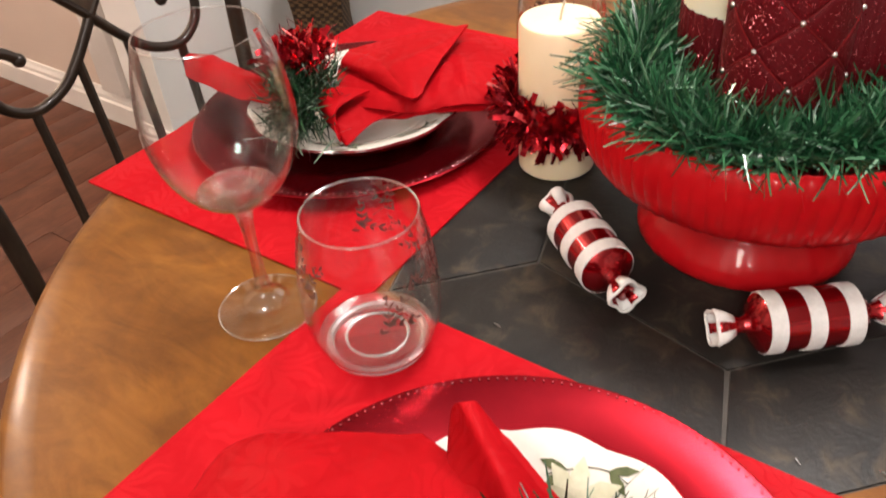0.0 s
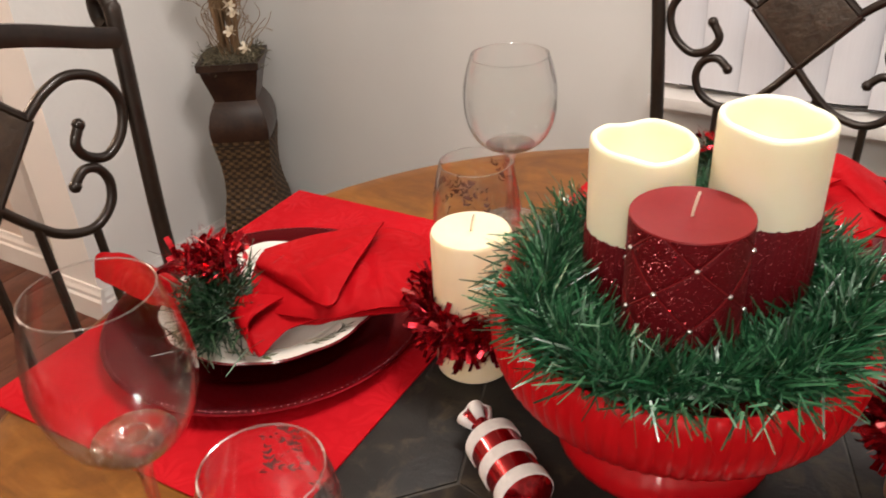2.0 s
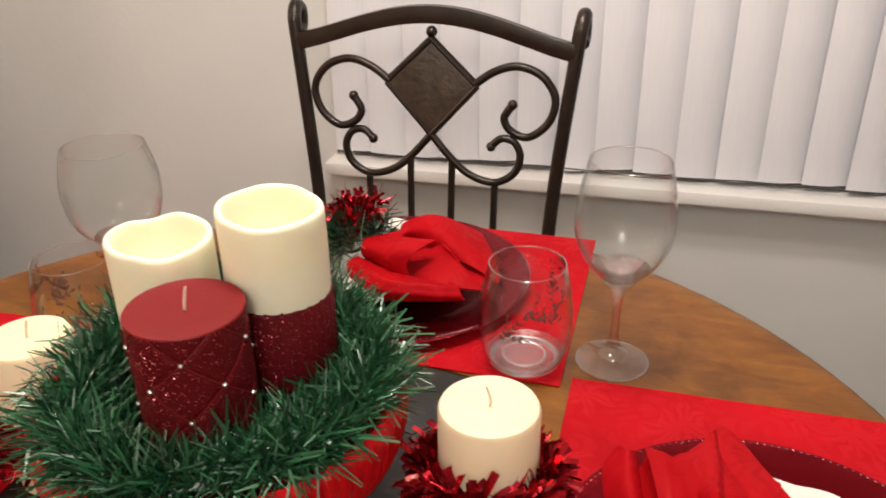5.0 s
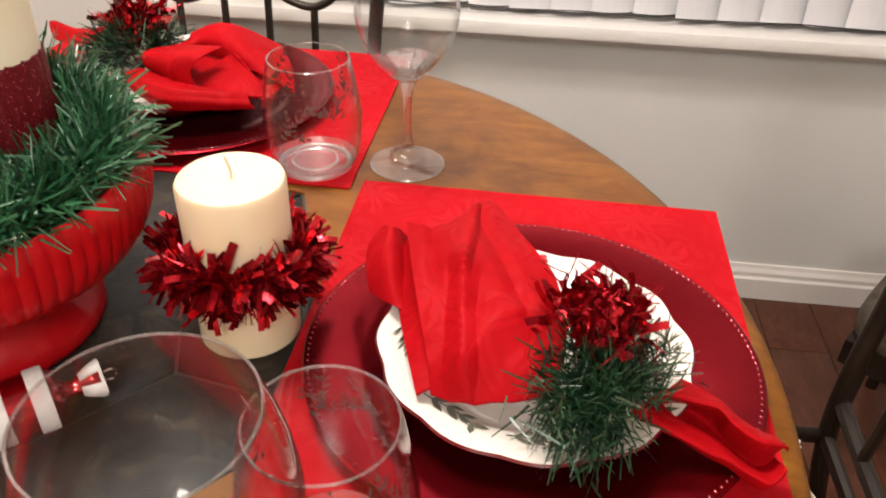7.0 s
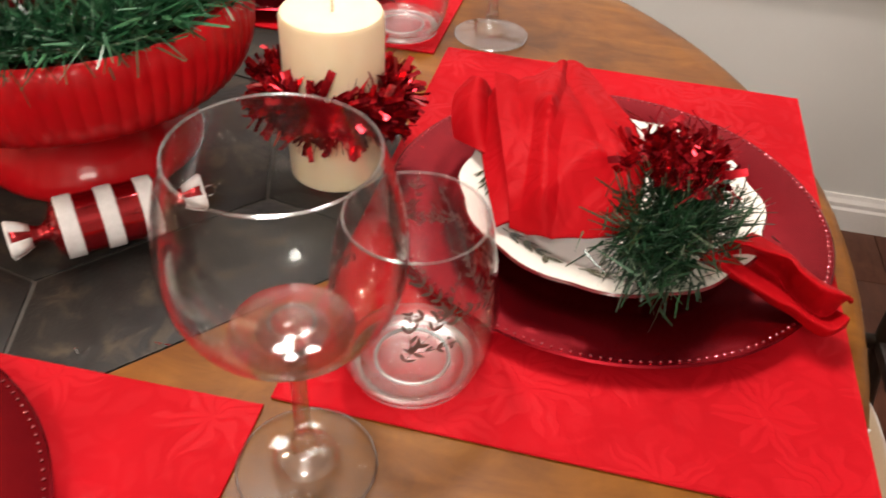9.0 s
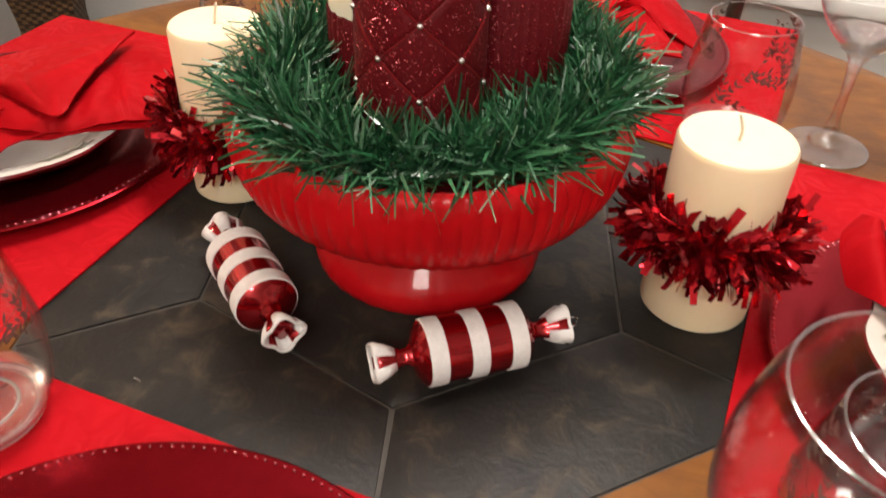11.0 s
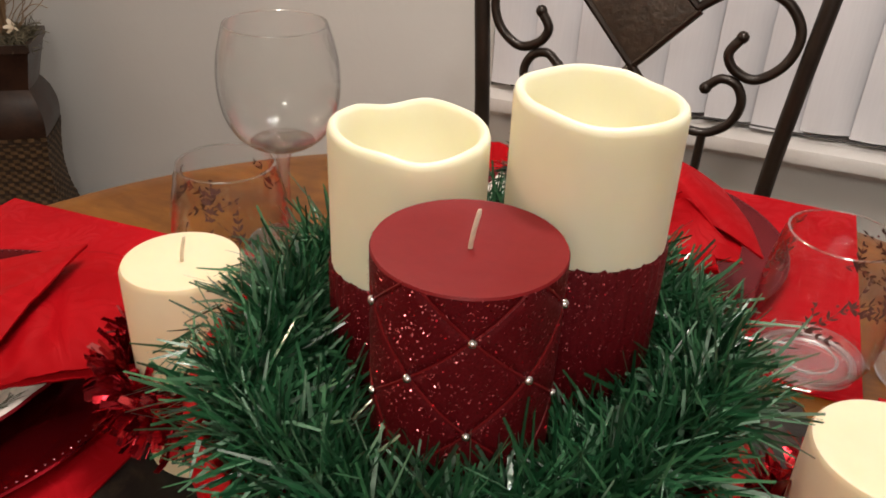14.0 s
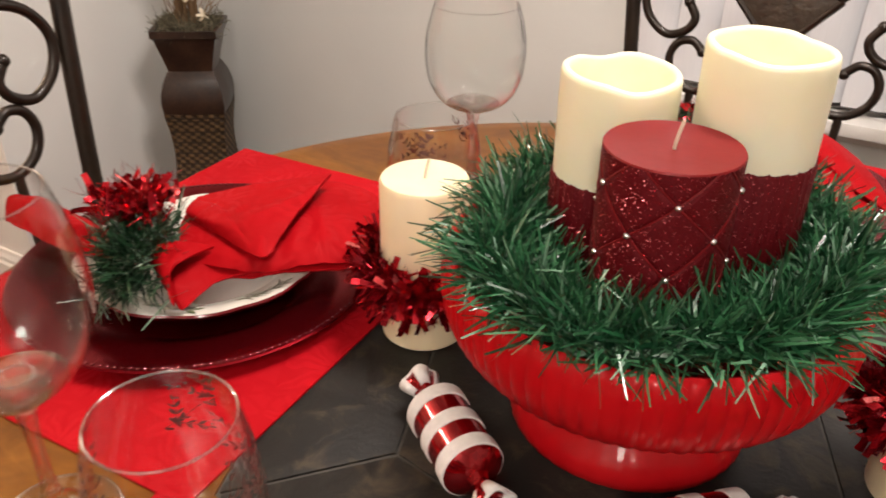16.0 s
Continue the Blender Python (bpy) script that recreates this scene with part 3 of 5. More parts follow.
        part("foot", s, EDGE_WOOD, table, weld=True)


def slab(name, outline, z, thick, parent, mats):
    s = Soup()
    s.face([(p[0], p[1], z) for p in outline])
    s.face([(p[0], p[1], z - thick) for p in reversed(outline)])
    m = len(outline)
    for i in range(m):
        a, b = outline[i], outline[(i + 1) % m]
        s.face([(a[0], a[1], z - thick), (b[0], b[1], z - thick), (b[0], b[1], z), (a[0], a[1], z)])
    return part(name, s, mats, parent, weld=True, bevel=0.0008)


tabletop()
outer, inner = hexagon(HEX_R, 0), hexagon(0.1735, 0)


def shrink(poly, d):
    c = sum((Vector(p) for p in poly), Vector()) / len(poly)
    return [Vector(p) + (c - Vector(p)).normalized() * d for p in poly]


slab("slate_tile", shrink(inner, 0.0014), TZ - 0.0005, 0.005, table, SLATE)
for k in range(6):
    quad = [inner[k], outer[k], outer[(k + 1) % 6], inner[(k + 1) % 6]]
    slab("slate_tile", shrink(quad, 0.0018), TZ - 0.0003 + rnd(-0.0003, 0.0003), 0.005, table, SLATE)

# ---- chairs ----


def iron_chair(at, label):
    """Local frame: the back stands on y = 0 and the sitter faces -y; x across."""
    ch = thing("dining_chair", label, "chair", "chairs round the table", at=at)

    def lean(z):
        return 0.045 * max(0.0, (z - 0.46) / 0.5) - 0.02

    def rod(name, pts, r, steps=8, lab="", n=10, mats=IRON):
        s = Soup()
        path = spline([(u, lean(z), z) for u, z in pts], steps) if steps else [Vector((u, lean(z), z)) for u, z in pts]
        s.tube(path, r, n)
        return part(name, s, mats, ch, lab, weld=True)

    for sg in (-1, 1):
        s = Soup()
        path = spline([(sg * 0.205, 0.07, 0.0), (sg * 0.200, 0.03, 0.22), (sg * 0.200, -0.012, 0.46), (sg * 0.207, lean(0.70), 0.70), (sg * 0.232, lean(0.96), 0.96), (sg * 0.236, lean(0.99) + 0.004, 0.995), (sg * 0.238, lean(1.0) + 0.018, 1.010), (sg * 0.238, lean(1.0) + 0.034, 1.000), (sg * 0.238, lean(0.97) + 0.036, 0.975), (sg * 0.237, lean(0.96) + 0.022, 0.966)], 7)
        s.tube(path, 0.0115, 10)
        part("back_post", s, IRON, ch, weld=True)
        s = Soup()
        path = spline([(sg * 0.205, -0.415, 0.0), (sg * 0.200, -0.405, 0.22), (sg * 0.195, -0.395, 0.435)], 6)
        s.tube(path, 0.0115, 10)
        part("front_leg", s, IRON, ch, weld=True)
        s = Soup()
        s.tube([(sg * 0.202, 0.030, 0.20), (sg * 0.202, -0.405, 0.20)], 0.008, 8)
        part("stretcher", s, IRON, ch, weld=True)
    # arched top rail of flat section
    s = Soup()
    rows = []
    for i in range(25):
        t = -1 + 2 * i / 24
        u, z = 0.229 * t, 0.958 + 0.050 * math.cos(t * math.pi / 2) ** 1.3
        y = lean(z)
        rows.append([(u, y - 0.010, z - 0.014), (u, y - 0.012, z), (u, y - 0.008, z + 0.013), (u, y + 0.008, z + 0.013), (u, y + 0.012, z), (u, y + 0.010, z - 0.014)])
    s.grid(rows, closed_v=True)
    part("top_rail", s, IRON, ch, weld=True)
    # diamond panel with its frame
    d = [(0, 0.969), (0.076, 0.898), (0.0, 0.815), (-0.076, 0.898)]
    s = Soup()
    for y, flip in ((-0.005, False), (0.005, True)):
        q = [(u * 0.93, lean(z) + y, 0.897 + (z - 0.897) * 0.93) for u, z in d]
        s.face(q if not flip else list(reversed(q)))
    for i in range(4):
        a, b = d[i], d[(i + 1) % 4]
        s.face([(p[0] * 0.93, lean(p[1]) + y, 0.897 + (p[1] - 0.897) * 0.93) for p, y in ((a, -0.005), (b, -0.005), (b, 0.005), (a, 0.005))])
    part("diamond_panel", s, CHAIR_SLATE, ch, "brown slate diamond", weld=True, bevel=0.002)
    for i in range(4):
        rod("diamond_frame", [d[i], d[(i + 1) % 4]], 0.0062, 0, n=8)
    s = Soup()
    s.ball((0, lean(0.98), 0.980), 0.0095, 12)
    part("finial", s, IRON, ch)
    for sg in (-1, 1):
        big = [(0.072, 0.900), (0.104, 0.922), (0.142, 0.932), (0.181, 0.918), (0.203, 0.884), (0.194, 0.845), (0.163, 0.820), (0.134, 0.828), (0.122, 0.848), (0.133, 0.868)]
        rod("upper_scroll", [(sg * u, z) for u, z in big], 0.0068)
        low = [(-0.004, 0.819), (0.033, 0.777), (0.066, 0.750), (0.108, 0.739), (0.140, 0.756), (0.151, 0.785), (0.141, 0.809), (0.120, 0.815), (0.104, 0.803)]
        rod("lower_scroll", [(sg * u, z) for u, z in low], 0.0066)
        for (u, z), r in (((0.135, 0.871), 0.0086), ((0.102, 0.800), 0.0084)):
            s = Soup()
            s.ball((sg * u, lean(z), z), r, 10)
            part("scroll_tip", s, IRON, ch)
        rod("spindle", [(sg * 0.110, 0.740), (sg * 0.108, 0.495)], 0.0062, 0, n=8)
        rod("spindle", [(sg * 0.036, 0.772), (sg * 0.034, 0.495)], 0.0062, 0, n=8)
    s = Soup()
    s.tube(spline([(-0.201, -0.010, 0.494), (-0.110, -0.014, 0.495), (0.0, -0.015, 0.495), (0.110, -0.014, 0.495), (0.201, -0.010, 0.494)], 5), 0.0095, 8)
    part("lower_rail", s, IRON, ch, weld=True)
    s = Soup()
    s.tube([(-0.195, -0.395, 0.436), (0.195, -0.395, 0.436), (0.200, -0.012, 0.436), (-0.200, -0.012, 0.436)], 0.011, 8, closed=True)
    part("seat_frame", s, IRON, ch)
    s = Soup()
    n = 40
    rows = []
    for k, z in ((0.86, 0.4475), (0.97, 0.450), (1.0, 0.463), (0.99, 0.478), (0.94, 0.489), (0.80, 0.496), (0.4, 0.499), (0.02, 0.500)):
        ring = []
        for j in range(n):
            a = 2 * math.pi * j / n
            c, q = math.cos(a), math.sin(a)
            ring.append((k * 0.205 * math.copysign(abs(c) ** 0.9, c), -0.262 + k * 0.205 * math.copysign(abs(q) ** 0.9, q), z))
        rows.append(ring)
    s.grid(rows, closed_v=True)
    s.face(list(reversed(rows[0])))
    part("seat", s, CUSHION, ch, "tan suede cushion")
    return ch


iron_chair(pose(-0.055, 0.785, 0, 0, 0, 0), "bronze iron dining chair with scroll back before the window")
iron_chair(pose(-0.772, -0.069, 0, 0, 0, 90), "bronze iron dining chair with scroll back beside the opening")
iron_chair(pose(0.800, 0.070, 0, 0, 0, -90), "bronze iron dining chair with tan cushion pushed under the table")

# ---- stool shape by the window wall, standing in for an unidentified dark object ----
stool = thing("footstool", "low dark padded stool shape standing in for an unidentified object by the wall", "stool", at=pose(0.968, 0.655, 0, 0, 0, -38))
s = Soup()
s.box((0.0, 0.0, 0.225), (0.40, 0.30, 0.275))
part("apron", s, IRON, stool, "dark painted wooden apron", weld=True, bevel=0.004)
s = Soup()
rows = []
for k, z in ((0.97, 0.276), (1.0, 0.285), (1.01, 0.315), (0.99, 0.338), (0.93, 0.349), (0.6, 0.352), (0.02, 0.353)):
    ring = []
    for j in range(48):
        a = 2 * math.pi * j / 48
        c, q = math.cos(a), math.sin(a)
        ring.append((0.20 + k * 0.205 * math.copysign(abs(c) ** 0.3, c), 0.15 + k * 0.155 * math.copysign(abs(q) ** 0.3, q), z))
    rows.append(ring)
s.grid(rows, closed_v=True)
s.face(list(reversed(rows[0])))
part("padded_top", s, STOOL_CLOTH, stool, "black and tan leaf-pattern upholstery")
for x, y in ((0.03, 0.03), (0.37, 0.03), (0.03, 0.27), (0.37, 0.27)):
    s = Soup()
    s.tube([(x, y, 0.0), (x, y, 0.226)], [0.012, 0.018], 10)
    part("leg", s, IRON, stool, weld=True)

# ---- place settings ----


def placemat(cx, cy, turn, label):
    m = thing("placemat", label, "placemat", "placemats on the table", at=pose(cx, cy, TZ, 0, 0, turn))
    s = Soup()
    nx, ny, w, d = 44, 32, 0.473, 0.347
    top = [[(w * (i / nx - 0.5), d * (j / ny - 0.5), 0.0020 + 0.0007 * noise.noise((i * 0.35 + cx * 40, j * 0.35 + cy * 40, 0))) for i in range(nx + 1)] for j in range(ny + 1)]
    s.grid(top)
    s.grid([[(p[0], p[1], 0.0005) for p in reversed(r)] for r in top])
    part("cloth", s, LINEN, m)
    s = Soup()
    hw, hd, b = w / 2, d / 2, 0.0065
    ring = []
    for k in range(4):
        a, c = [((-hw, -hd), (hw, -hd)), ((hw, -hd), (hw, hd)), ((hw, hd), (-hw, hd)), ((-hw, hd), (-hw, -hd))][k]
        n = 24
        for i in range(n):
            t = i / n
            x, y = a[0] + (c[0] - a[0]) * t, a[1] + (c[1] - a[1]) * t
            lift = 0.0004 * noise.noise((x * 30, y * 30, cx + cy))
            k1 = (abs(x) - b) / abs(x) if abs(x) > hw - 1e-6 else 1
            k2 = (abs(y) - b) / abs(y) if abs(y) > hd - 1e-6 else 1
            ring.append([(x, y, 0.0004), (x * 1.002, y * 1.002, 0.0016), (x, y, 0.0024 + lift), (x * k1, y * k2, 0.0013), (x * k1, y * k2, 0.0010)])
    s.grid(ring, closed_u=True)
    part("hem", s, LINEN, m, "stitched folded hem")
    return m


placemat(-0.006, -0.404, 0.5, "red damask cloth placemat on the wooden table")
placemat(-0.003, 0.414, -1.6, "red damask cloth placemat overhanging the table edge")
placemat(0.4095, 0.0115, 88.9, "red damask cloth placemat on the wooden table")
placemat(-0.400, -0.008, 91.6, "red damask cloth placemat on the wooden table")


def charger(cx, cy):
    c = thing("charger_plate", "glossy dark red charger plate with a beaded rim", "plate", "charger plates", at=pose(cx, cy, TZ + 0.0032))
    s = Soup()
    s.lathe([(0.0, 0.0), (0.100, 0.0), (0.108, 0.002), (0.125, 0.0075), (0.160, 0.0115), (0.1655, 0.0125), (0.1665, 0.0138), (0.1650, 0.0150), (0.160, 0.0146), (0.126, 0.0105), (0.113, 0.0065), (0.106, 0.0040), (0.0, 0.0036)], 96)
    part("plate_body", s, CHARGER, c)
    s = Soup()
    for k in range(168):
        a = 2 * math.pi * k / 168
        s.ball((0.1622 * math.cos(a), 0.1622 * math.sin(a), 0.0150), 0.00108, 6)
    part("beaded_rim", s, BEAD, c, "row of pale raised beads")
    return c


CHARGERS = [(0.413, 0.005), (-0.412, -0.026), (0.004, 0.408), (0.012, -0.403)]
first = charger(*CHARGERS[0])
for cx, cy in CHARGERS[1:]:
    copy_thing(first, pose(cx, cy, TZ + 0.0032))

PLATE_PROFILE_TOP = [(0.0, 0.0075), (0.062, 0.0080), (0.070, 0.0105), (0.078, 0.0180), (0.098, 0.0260), (0.1065, 0.0285), (0.1095, 0.0290)]


def plate_height(r):
    prof = PLATE_PROFILE_TOP
    for (a, za), (b, zb) in zip(prof, prof[1:]):
        if r <= b:
            return za + (zb - za) * (r - a) / (b - a)
    return prof[-1][1]


def scallop(r, z, a):
    k = max(0.0, (r - 0.075) / 0.035)
    f = 0.5 + 0.5 * math.cos(12 * a)
    return r + k * 0.0035 * (f ** 0.7 - 0.5), z + k * 0.0012 * f


def leaf(s, x, y, way, length, width, lift, mat, height):
    """A pointed leaf lying on a surface given by height(x, y)."""
    d = Vector((math.cos(way), math.sin(way)))
    n = Vector((-d.y, d.x))
    for a, b in ((0.0, 0.25), (0.25, 0.6), (0.6, 1.0)):
        wa, wb = width * math.sin(math.pi * min(max(a, 0.03), 0.99)) ** 0.8 / 2, width * math.sin(math.pi * min(b, 0.99)) ** 0.8 / 2
        pts = []
        for t, w, sg in ((a, wa, 1), (a, wa, -1), (b, wb, -1), (b, wb, 1)):
            q = Vector((x, y)) + d * (t * length) + n * (w * sg)
            pts.append((q.x, q.y, height(q.x, q.y) + lift))
        s.face(pts, mat)


def china_plate(cx, cy, turn, base):
    p = thing("salad_plate", "ivory scalloped salad plate with printed holly and dark red outside", "plate", "salad plates", at=pose(cx, cy, base, 0, 0, turn))
    s = Soup()
    s.lathe(PLATE_PROFILE_TOP, 144, wobble=scallop)
    part("plate_face", s, CHINA, p)
    s = Soup()
    s.lathe([(0.1095, 0.0290), (0.1108, 0.0272), (0.106, 0.0215), (0.090, 0.0135), (0.074, 0.0040), (0.066, 0.0), (0.0, 0.0)], 144, wobble=scallop)
    part("plate_underside", s, CHINA_RED, p, "dark red glazed outside")

    def height(x, y):
        return plate_height(min(math.hypot(x, y), 0.108))

    rng = random.Random(5)
    for k in range(8):
        s = Soup()
        a0 = 2 * math.pi * k / 8 + rng.uniform(-0.08, 0.08)
        span = 0.50
        twig = []
        for i in range(9):
            t = i / 8
            a, r = a0 + span * (t - 0.5), 0.090 + 0.007 * math.sin(3.0 * t + k)
            twig.append((r * math.cos(a), r * math.sin(a)))
        for (x0, y0), (x1, y1) in zip(twig, twig[1:]):
            dx, dy = x1 - x0, y1 - y0
            ln = math.hypot(dx, dy)
            nx, ny = -dy / ln * 0.0005, dx / ln * 0.0005
            s.face([(x0 + nx, y0 + ny, height(x0, y0) + 0.0007), (x0 - nx, y0 - ny, height(x0, y0) + 0.0007), (x1 - nx, y1 - ny, height(x1, y1) + 0.0007), (x1 + nx, y1 + ny, height(x1, y1) + 0.0007)], 0)
        holly, flower, pine = k == 0, k in (1, 5), k in (2, 6)
        for i in range(1, 8):
            x0, y0 = twig[i]
            along = math.atan2(twig[i][1] - twig[i - 1][1], twig[i][0] - twig[i - 1][0])
            for sg in (-1, 1):
                if holly:
                    wy, ln = along + sg * rng.uniform(0.6, 1.2), rng.uniform(0.022, 0.034)
                    if math.hypot(x0 + ln * math.cos(wy), y0 + ln * math.sin(wy)) < 0.107:
                        leaf(s, x0, y0, wy, ln, rng.uniform(0.013, 0.019), 0.0009, 1, height)
                elif flower:
                    if i in (2, 6):
                        leaf(s, x0, y0, along + (0.5 if i == 6 else math.pi - 0.5) * sg, 0.016, 0.006, 0.0009, 1, height)
                elif pine:
                    for _ in range(3):
                        wy, ln = along + sg * rng.uniform(0.3, 0.8), rng.uniform(0.010, 0.017)
                        if math.hypot(x0 + ln * math.cos(wy), y0 + ln * math.sin(wy)) < 0.107:
                            leaf(s, x0, y0, wy, ln, 0.0011, 0.0009, 0, height)
                elif not holly and i % 2:
                    leaf(s, x0, y0, along + sg * rng.uniform(0.45, 0.8), rng.uniform(0.011, 0.016), rng.uniform(0.0042, 0.0058), 0.0009, 0, height)
        if flower:
            x0, y0 = 0.80 * twig[4][0], 0.80 * twig[4][1]
            for i in range(7):
                wy = a0 + 2 * math.pi * i / 7 + rng.uniform(-0.2, 0.2)
                leaf(s, x0, y0, wy, rng.uniform(0.021, 0.027), rng.uniform(0.010, 0.013), 0.0011 + 0.0001 * i, 3, height)
        if holly:
            for _ in range(24):
                x0, y0 = twig[rng.randint(2, 6)]
                x0, y0 = x0 + rng.uniform(-0.020, 0.010), y0 + rng.uniform(-0.014, 0.014)
                if math.hypot(x0, y0) > 0.104:
                    continue
                r = rng.uniform(0.0028, 0.0044)
                s.face([(x0 + r * math.cos(b), y0 + r * math.sin(b), height(x0, y0) + 0.0016) for b in (0, 0.9, 1.8, 2.7, 3.6, 4.5, 5.4)], 2)
        sprig = part("printed_sprig", s, [LEAF_GREY, LEAF_GREEN, BERRY, PALE_PETAL], p, "holly leaves with red berries" if holly else "pale cream-green flower" if flower else "dark pine needles" if pine else "grey-green mistletoe twig", smooth=False)
        tagged(sprig, kind="stuff")
    return p


PLATE_Z = TZ + 0.0032 + 0.0046
first = china_plate(0.414, -0.008, 95, PLATE_Z)
for cx, cy, turn in ((-0.400, -0.030, 75), (-0.018, 0.408, 130), (0.018, -0.404, 48)):
    copy_thing(first, pose(cx, cy, PLATE_Z, 0, 0, turn))


def off_line(u, v, a, b):
    """How far (u, v) lies to the side of the line from a to b, and how much of it lies beyond the line's ends."""
    du, dv = b[0] - a[0], b[1] - a[1]
    ln = math.hypot(du, dv)
    along = ((u - a[0]) * du + (v - a[1]) * dv) / ln
    return ((u - a[0]) * dv - (v - a[1]) * du) / ln, max(0.0, -along, along - ln)


def drape(name, rows, parent, seed, wrinkle=1.0, thick=0.0022, creases=(), label=""):
    """A soft sheet of cloth through a coarse net of points, with small wrinkles; creases: pressed folds (from, to, height, width) across it, with a negative width for a lap that rises on one side alone."""
    net = [spline(r, max(4, 64 // (len(r) - 1))) for r in rows]
    steps = max(4, 64 // (len(rows) - 1))
    cols = [spline([r[j] for r in net], steps) for j in range(len(net[0]))]
    off = seed * 3.7
    s = Soup()
    sheet = []
    for i in range(len(cols[0])):
        u = i / (len(cols[0]) - 1)
        row = []
        for j, col in enumerate(cols):
            p, v = col[i], j / (len(cols) - 1)
            soft = 0.0030 * noise.noise((p.x * 24 + off, p.y * 24, 0.0)) + 0.0040 * (0.35 - abs(noise.noise((p.x * 30 + off, p.y * 30, 2.0)))) + 0.0016 * (0.35 - abs(noise.noise((p.x * 70 + off, p.y * 70, 1.0))))
            fold = 0.0
            for a, b, height, width in creases:
                side, past = off_line(u, v, a, b)
                fade = max(0.0, 1 - past / 0.12)
                if width > 0:
                    fold += height * fade * max(0.0, 1 - abs(side) / width)
                else:
                    fold += height * fade * max(0.0, 1 + side / (width if side > 0 else 0.04))
            row.append(p + Vector((0, 0, wrinkle * soft + fold)))
        sheet.append(row)
    s.grid(sheet)
    ob = part(name, s, NAPKIN, parent, label)
    sol = ob.modifiers.new("cloth_thickness", "SOLIDIFY")
    sol.thickness, sol.offset = thick, -1.0
    return ob


def napkin_ring(place, axis, tuft, droop, seed, label):
    """place: the middle of the ring; axis: the way of the napkin through it, in degrees; tuft: the tinsel's offset; droop: that of the pine."""
    rng = random.Random(seed)
    random.seed(seed)
    ring = thing("napkin_ring", label, "napkin ring", "napkin rings", at=pose(*place))
    c, q = math.cos(radians(axis)), math.sin(radians(axis))
    s = Soup()
    s.tube([(-q * 0.027 * math.cos(a), c * 0.027 * math.cos(a), 0.002 + 0.019 * math.sin(a)) for a in (2 * math.pi * k / 20 for k in range(20))], 0.0022, 6, closed=True)
    part("wire_loop", s, NEEDLE_DARK, ring)
    s = Soup()
    dr = Vector(droop)
    for _ in range(1900):
        a = rng.uniform(-0.35, math.pi + 0.35)
        k = rng.random()
        base = Vector((-q * 0.026 * math.cos(a) + rng.gauss(0, 0.013), c * 0.026 * math.cos(a) + rng.gauss(0, 0.013), 0.002 + 0.019 * math.sin(a))) + dr * k
        out = Vector((-q * math.cos(a), c * math.cos(a), 0.8 * math.sin(a))) + dr.normalized() * 0.5 * k + Vector((rng.gauss(0, 0.6), rng.gauss(0, 0.6), rng.gauss(0.05, 0.4)))
        s.strip(base, out, rng.uniform(0.015, 0.032), rng.uniform(0.0012, 0.0024), rng.uniform(-0.5, 0.5), 2, 0.35)
    part("pine_tuft", s, NEEDLE_DARK, ring, "dark green artificial pine sprigs")
    s = Soup()
    tf = Vector(tuft)
    for _ in range(420):
        base = tf + Vector((rng.gauss(0, 0.014), rng.gauss(0, 0.014), rng.gauss(0, 0.004)))
        out = Vector((rng.gauss(0, 0.9), rng.gauss(0, 0.9), abs(rng.gauss(0.45, 0.5))))
        wide = rng.random() < 0.50
        s.strip(base, out, rng.uniform(0.012, 0.024) if wide else rng.uniform(0.015, 0.032), 0.0060 if wide else 0.0010, rng.uniform(-2.4, 2.4) if wide else rng.uniform(-0.6, 0.6), 4 if wide else 2, 0.85)
    part("tinsel_tuft", s, TINSEL, ring, "shiny red tinsel tuft")
    return ring


RING_LABEL = "green pine napkin ring with red tinsel on a napkin"
# the napkin fanned flat, seen best, with a looped tail
nap = thing("napkin", "red damask napkin fanned flat across the holly plate", "napkin", "folded napkins")
FAN = [[(0.349, -0.072, 0.795), (0.336, -0.031, 0.814), (0.323, 0.016, 0.824), (0.312, 0.065, 0.829)],
       [(0.371, -0.079, 0.797), (0.357, -0.028, 0.820), (0.344, 0.020, 0.831), (0.335, 0.058, 0.831)],
       [(0.391, -0.078, 0.800), (0.377, -0.032, 0.823), (0.365, 0.012, 0.834), (0.356, 0.077, 0.828)],
       [(0.408, -0.076, 0.802), (0.402, -0.034, 0.822), (0.398, 0.012, 0.831), (0.375, 0.103, 0.826)],
       [(0.430, -0.068, 0.803), (0.432, -0.040, 0.814), (0.430, -0.012, 0.822), (0.424, 0.018, 0.826)]]
drape("fan", FAN, nap, 1, 0.35, 0.0026, (((0.22, 1.0), (0.18, 0.55), -0.0035, 0.07), ((0.60, 1.0), (0.44, 0.62), 0.006, -0.22),
                                          ((0.44, 0.62), (0.24, 0.10), 0.008, 0.11), ((0.95, 0.50), (0.24, 0.10), 0.007, 0.13),
                                          ((0.62, 0.85), (0.78, 0.40), -0.004, 0.07), ((0.0, 0.0), (1.0, 0.0), -0.007, 0.13)))
drape("edge_wall", [[(x + 0.004, y + 0.002, z - 0.004) for x, y, z in FAN[0]],
                    [(x - 0.001, y + 0.001, 0.5 * z + 0.396) for x, y, z in FAN[0]],
                    [(x - 0.010, y - 0.004, 0.791 + 0.15 * (z - 0.795)) for x, y, z in FAN[0]]], nap, 3, 0.4)
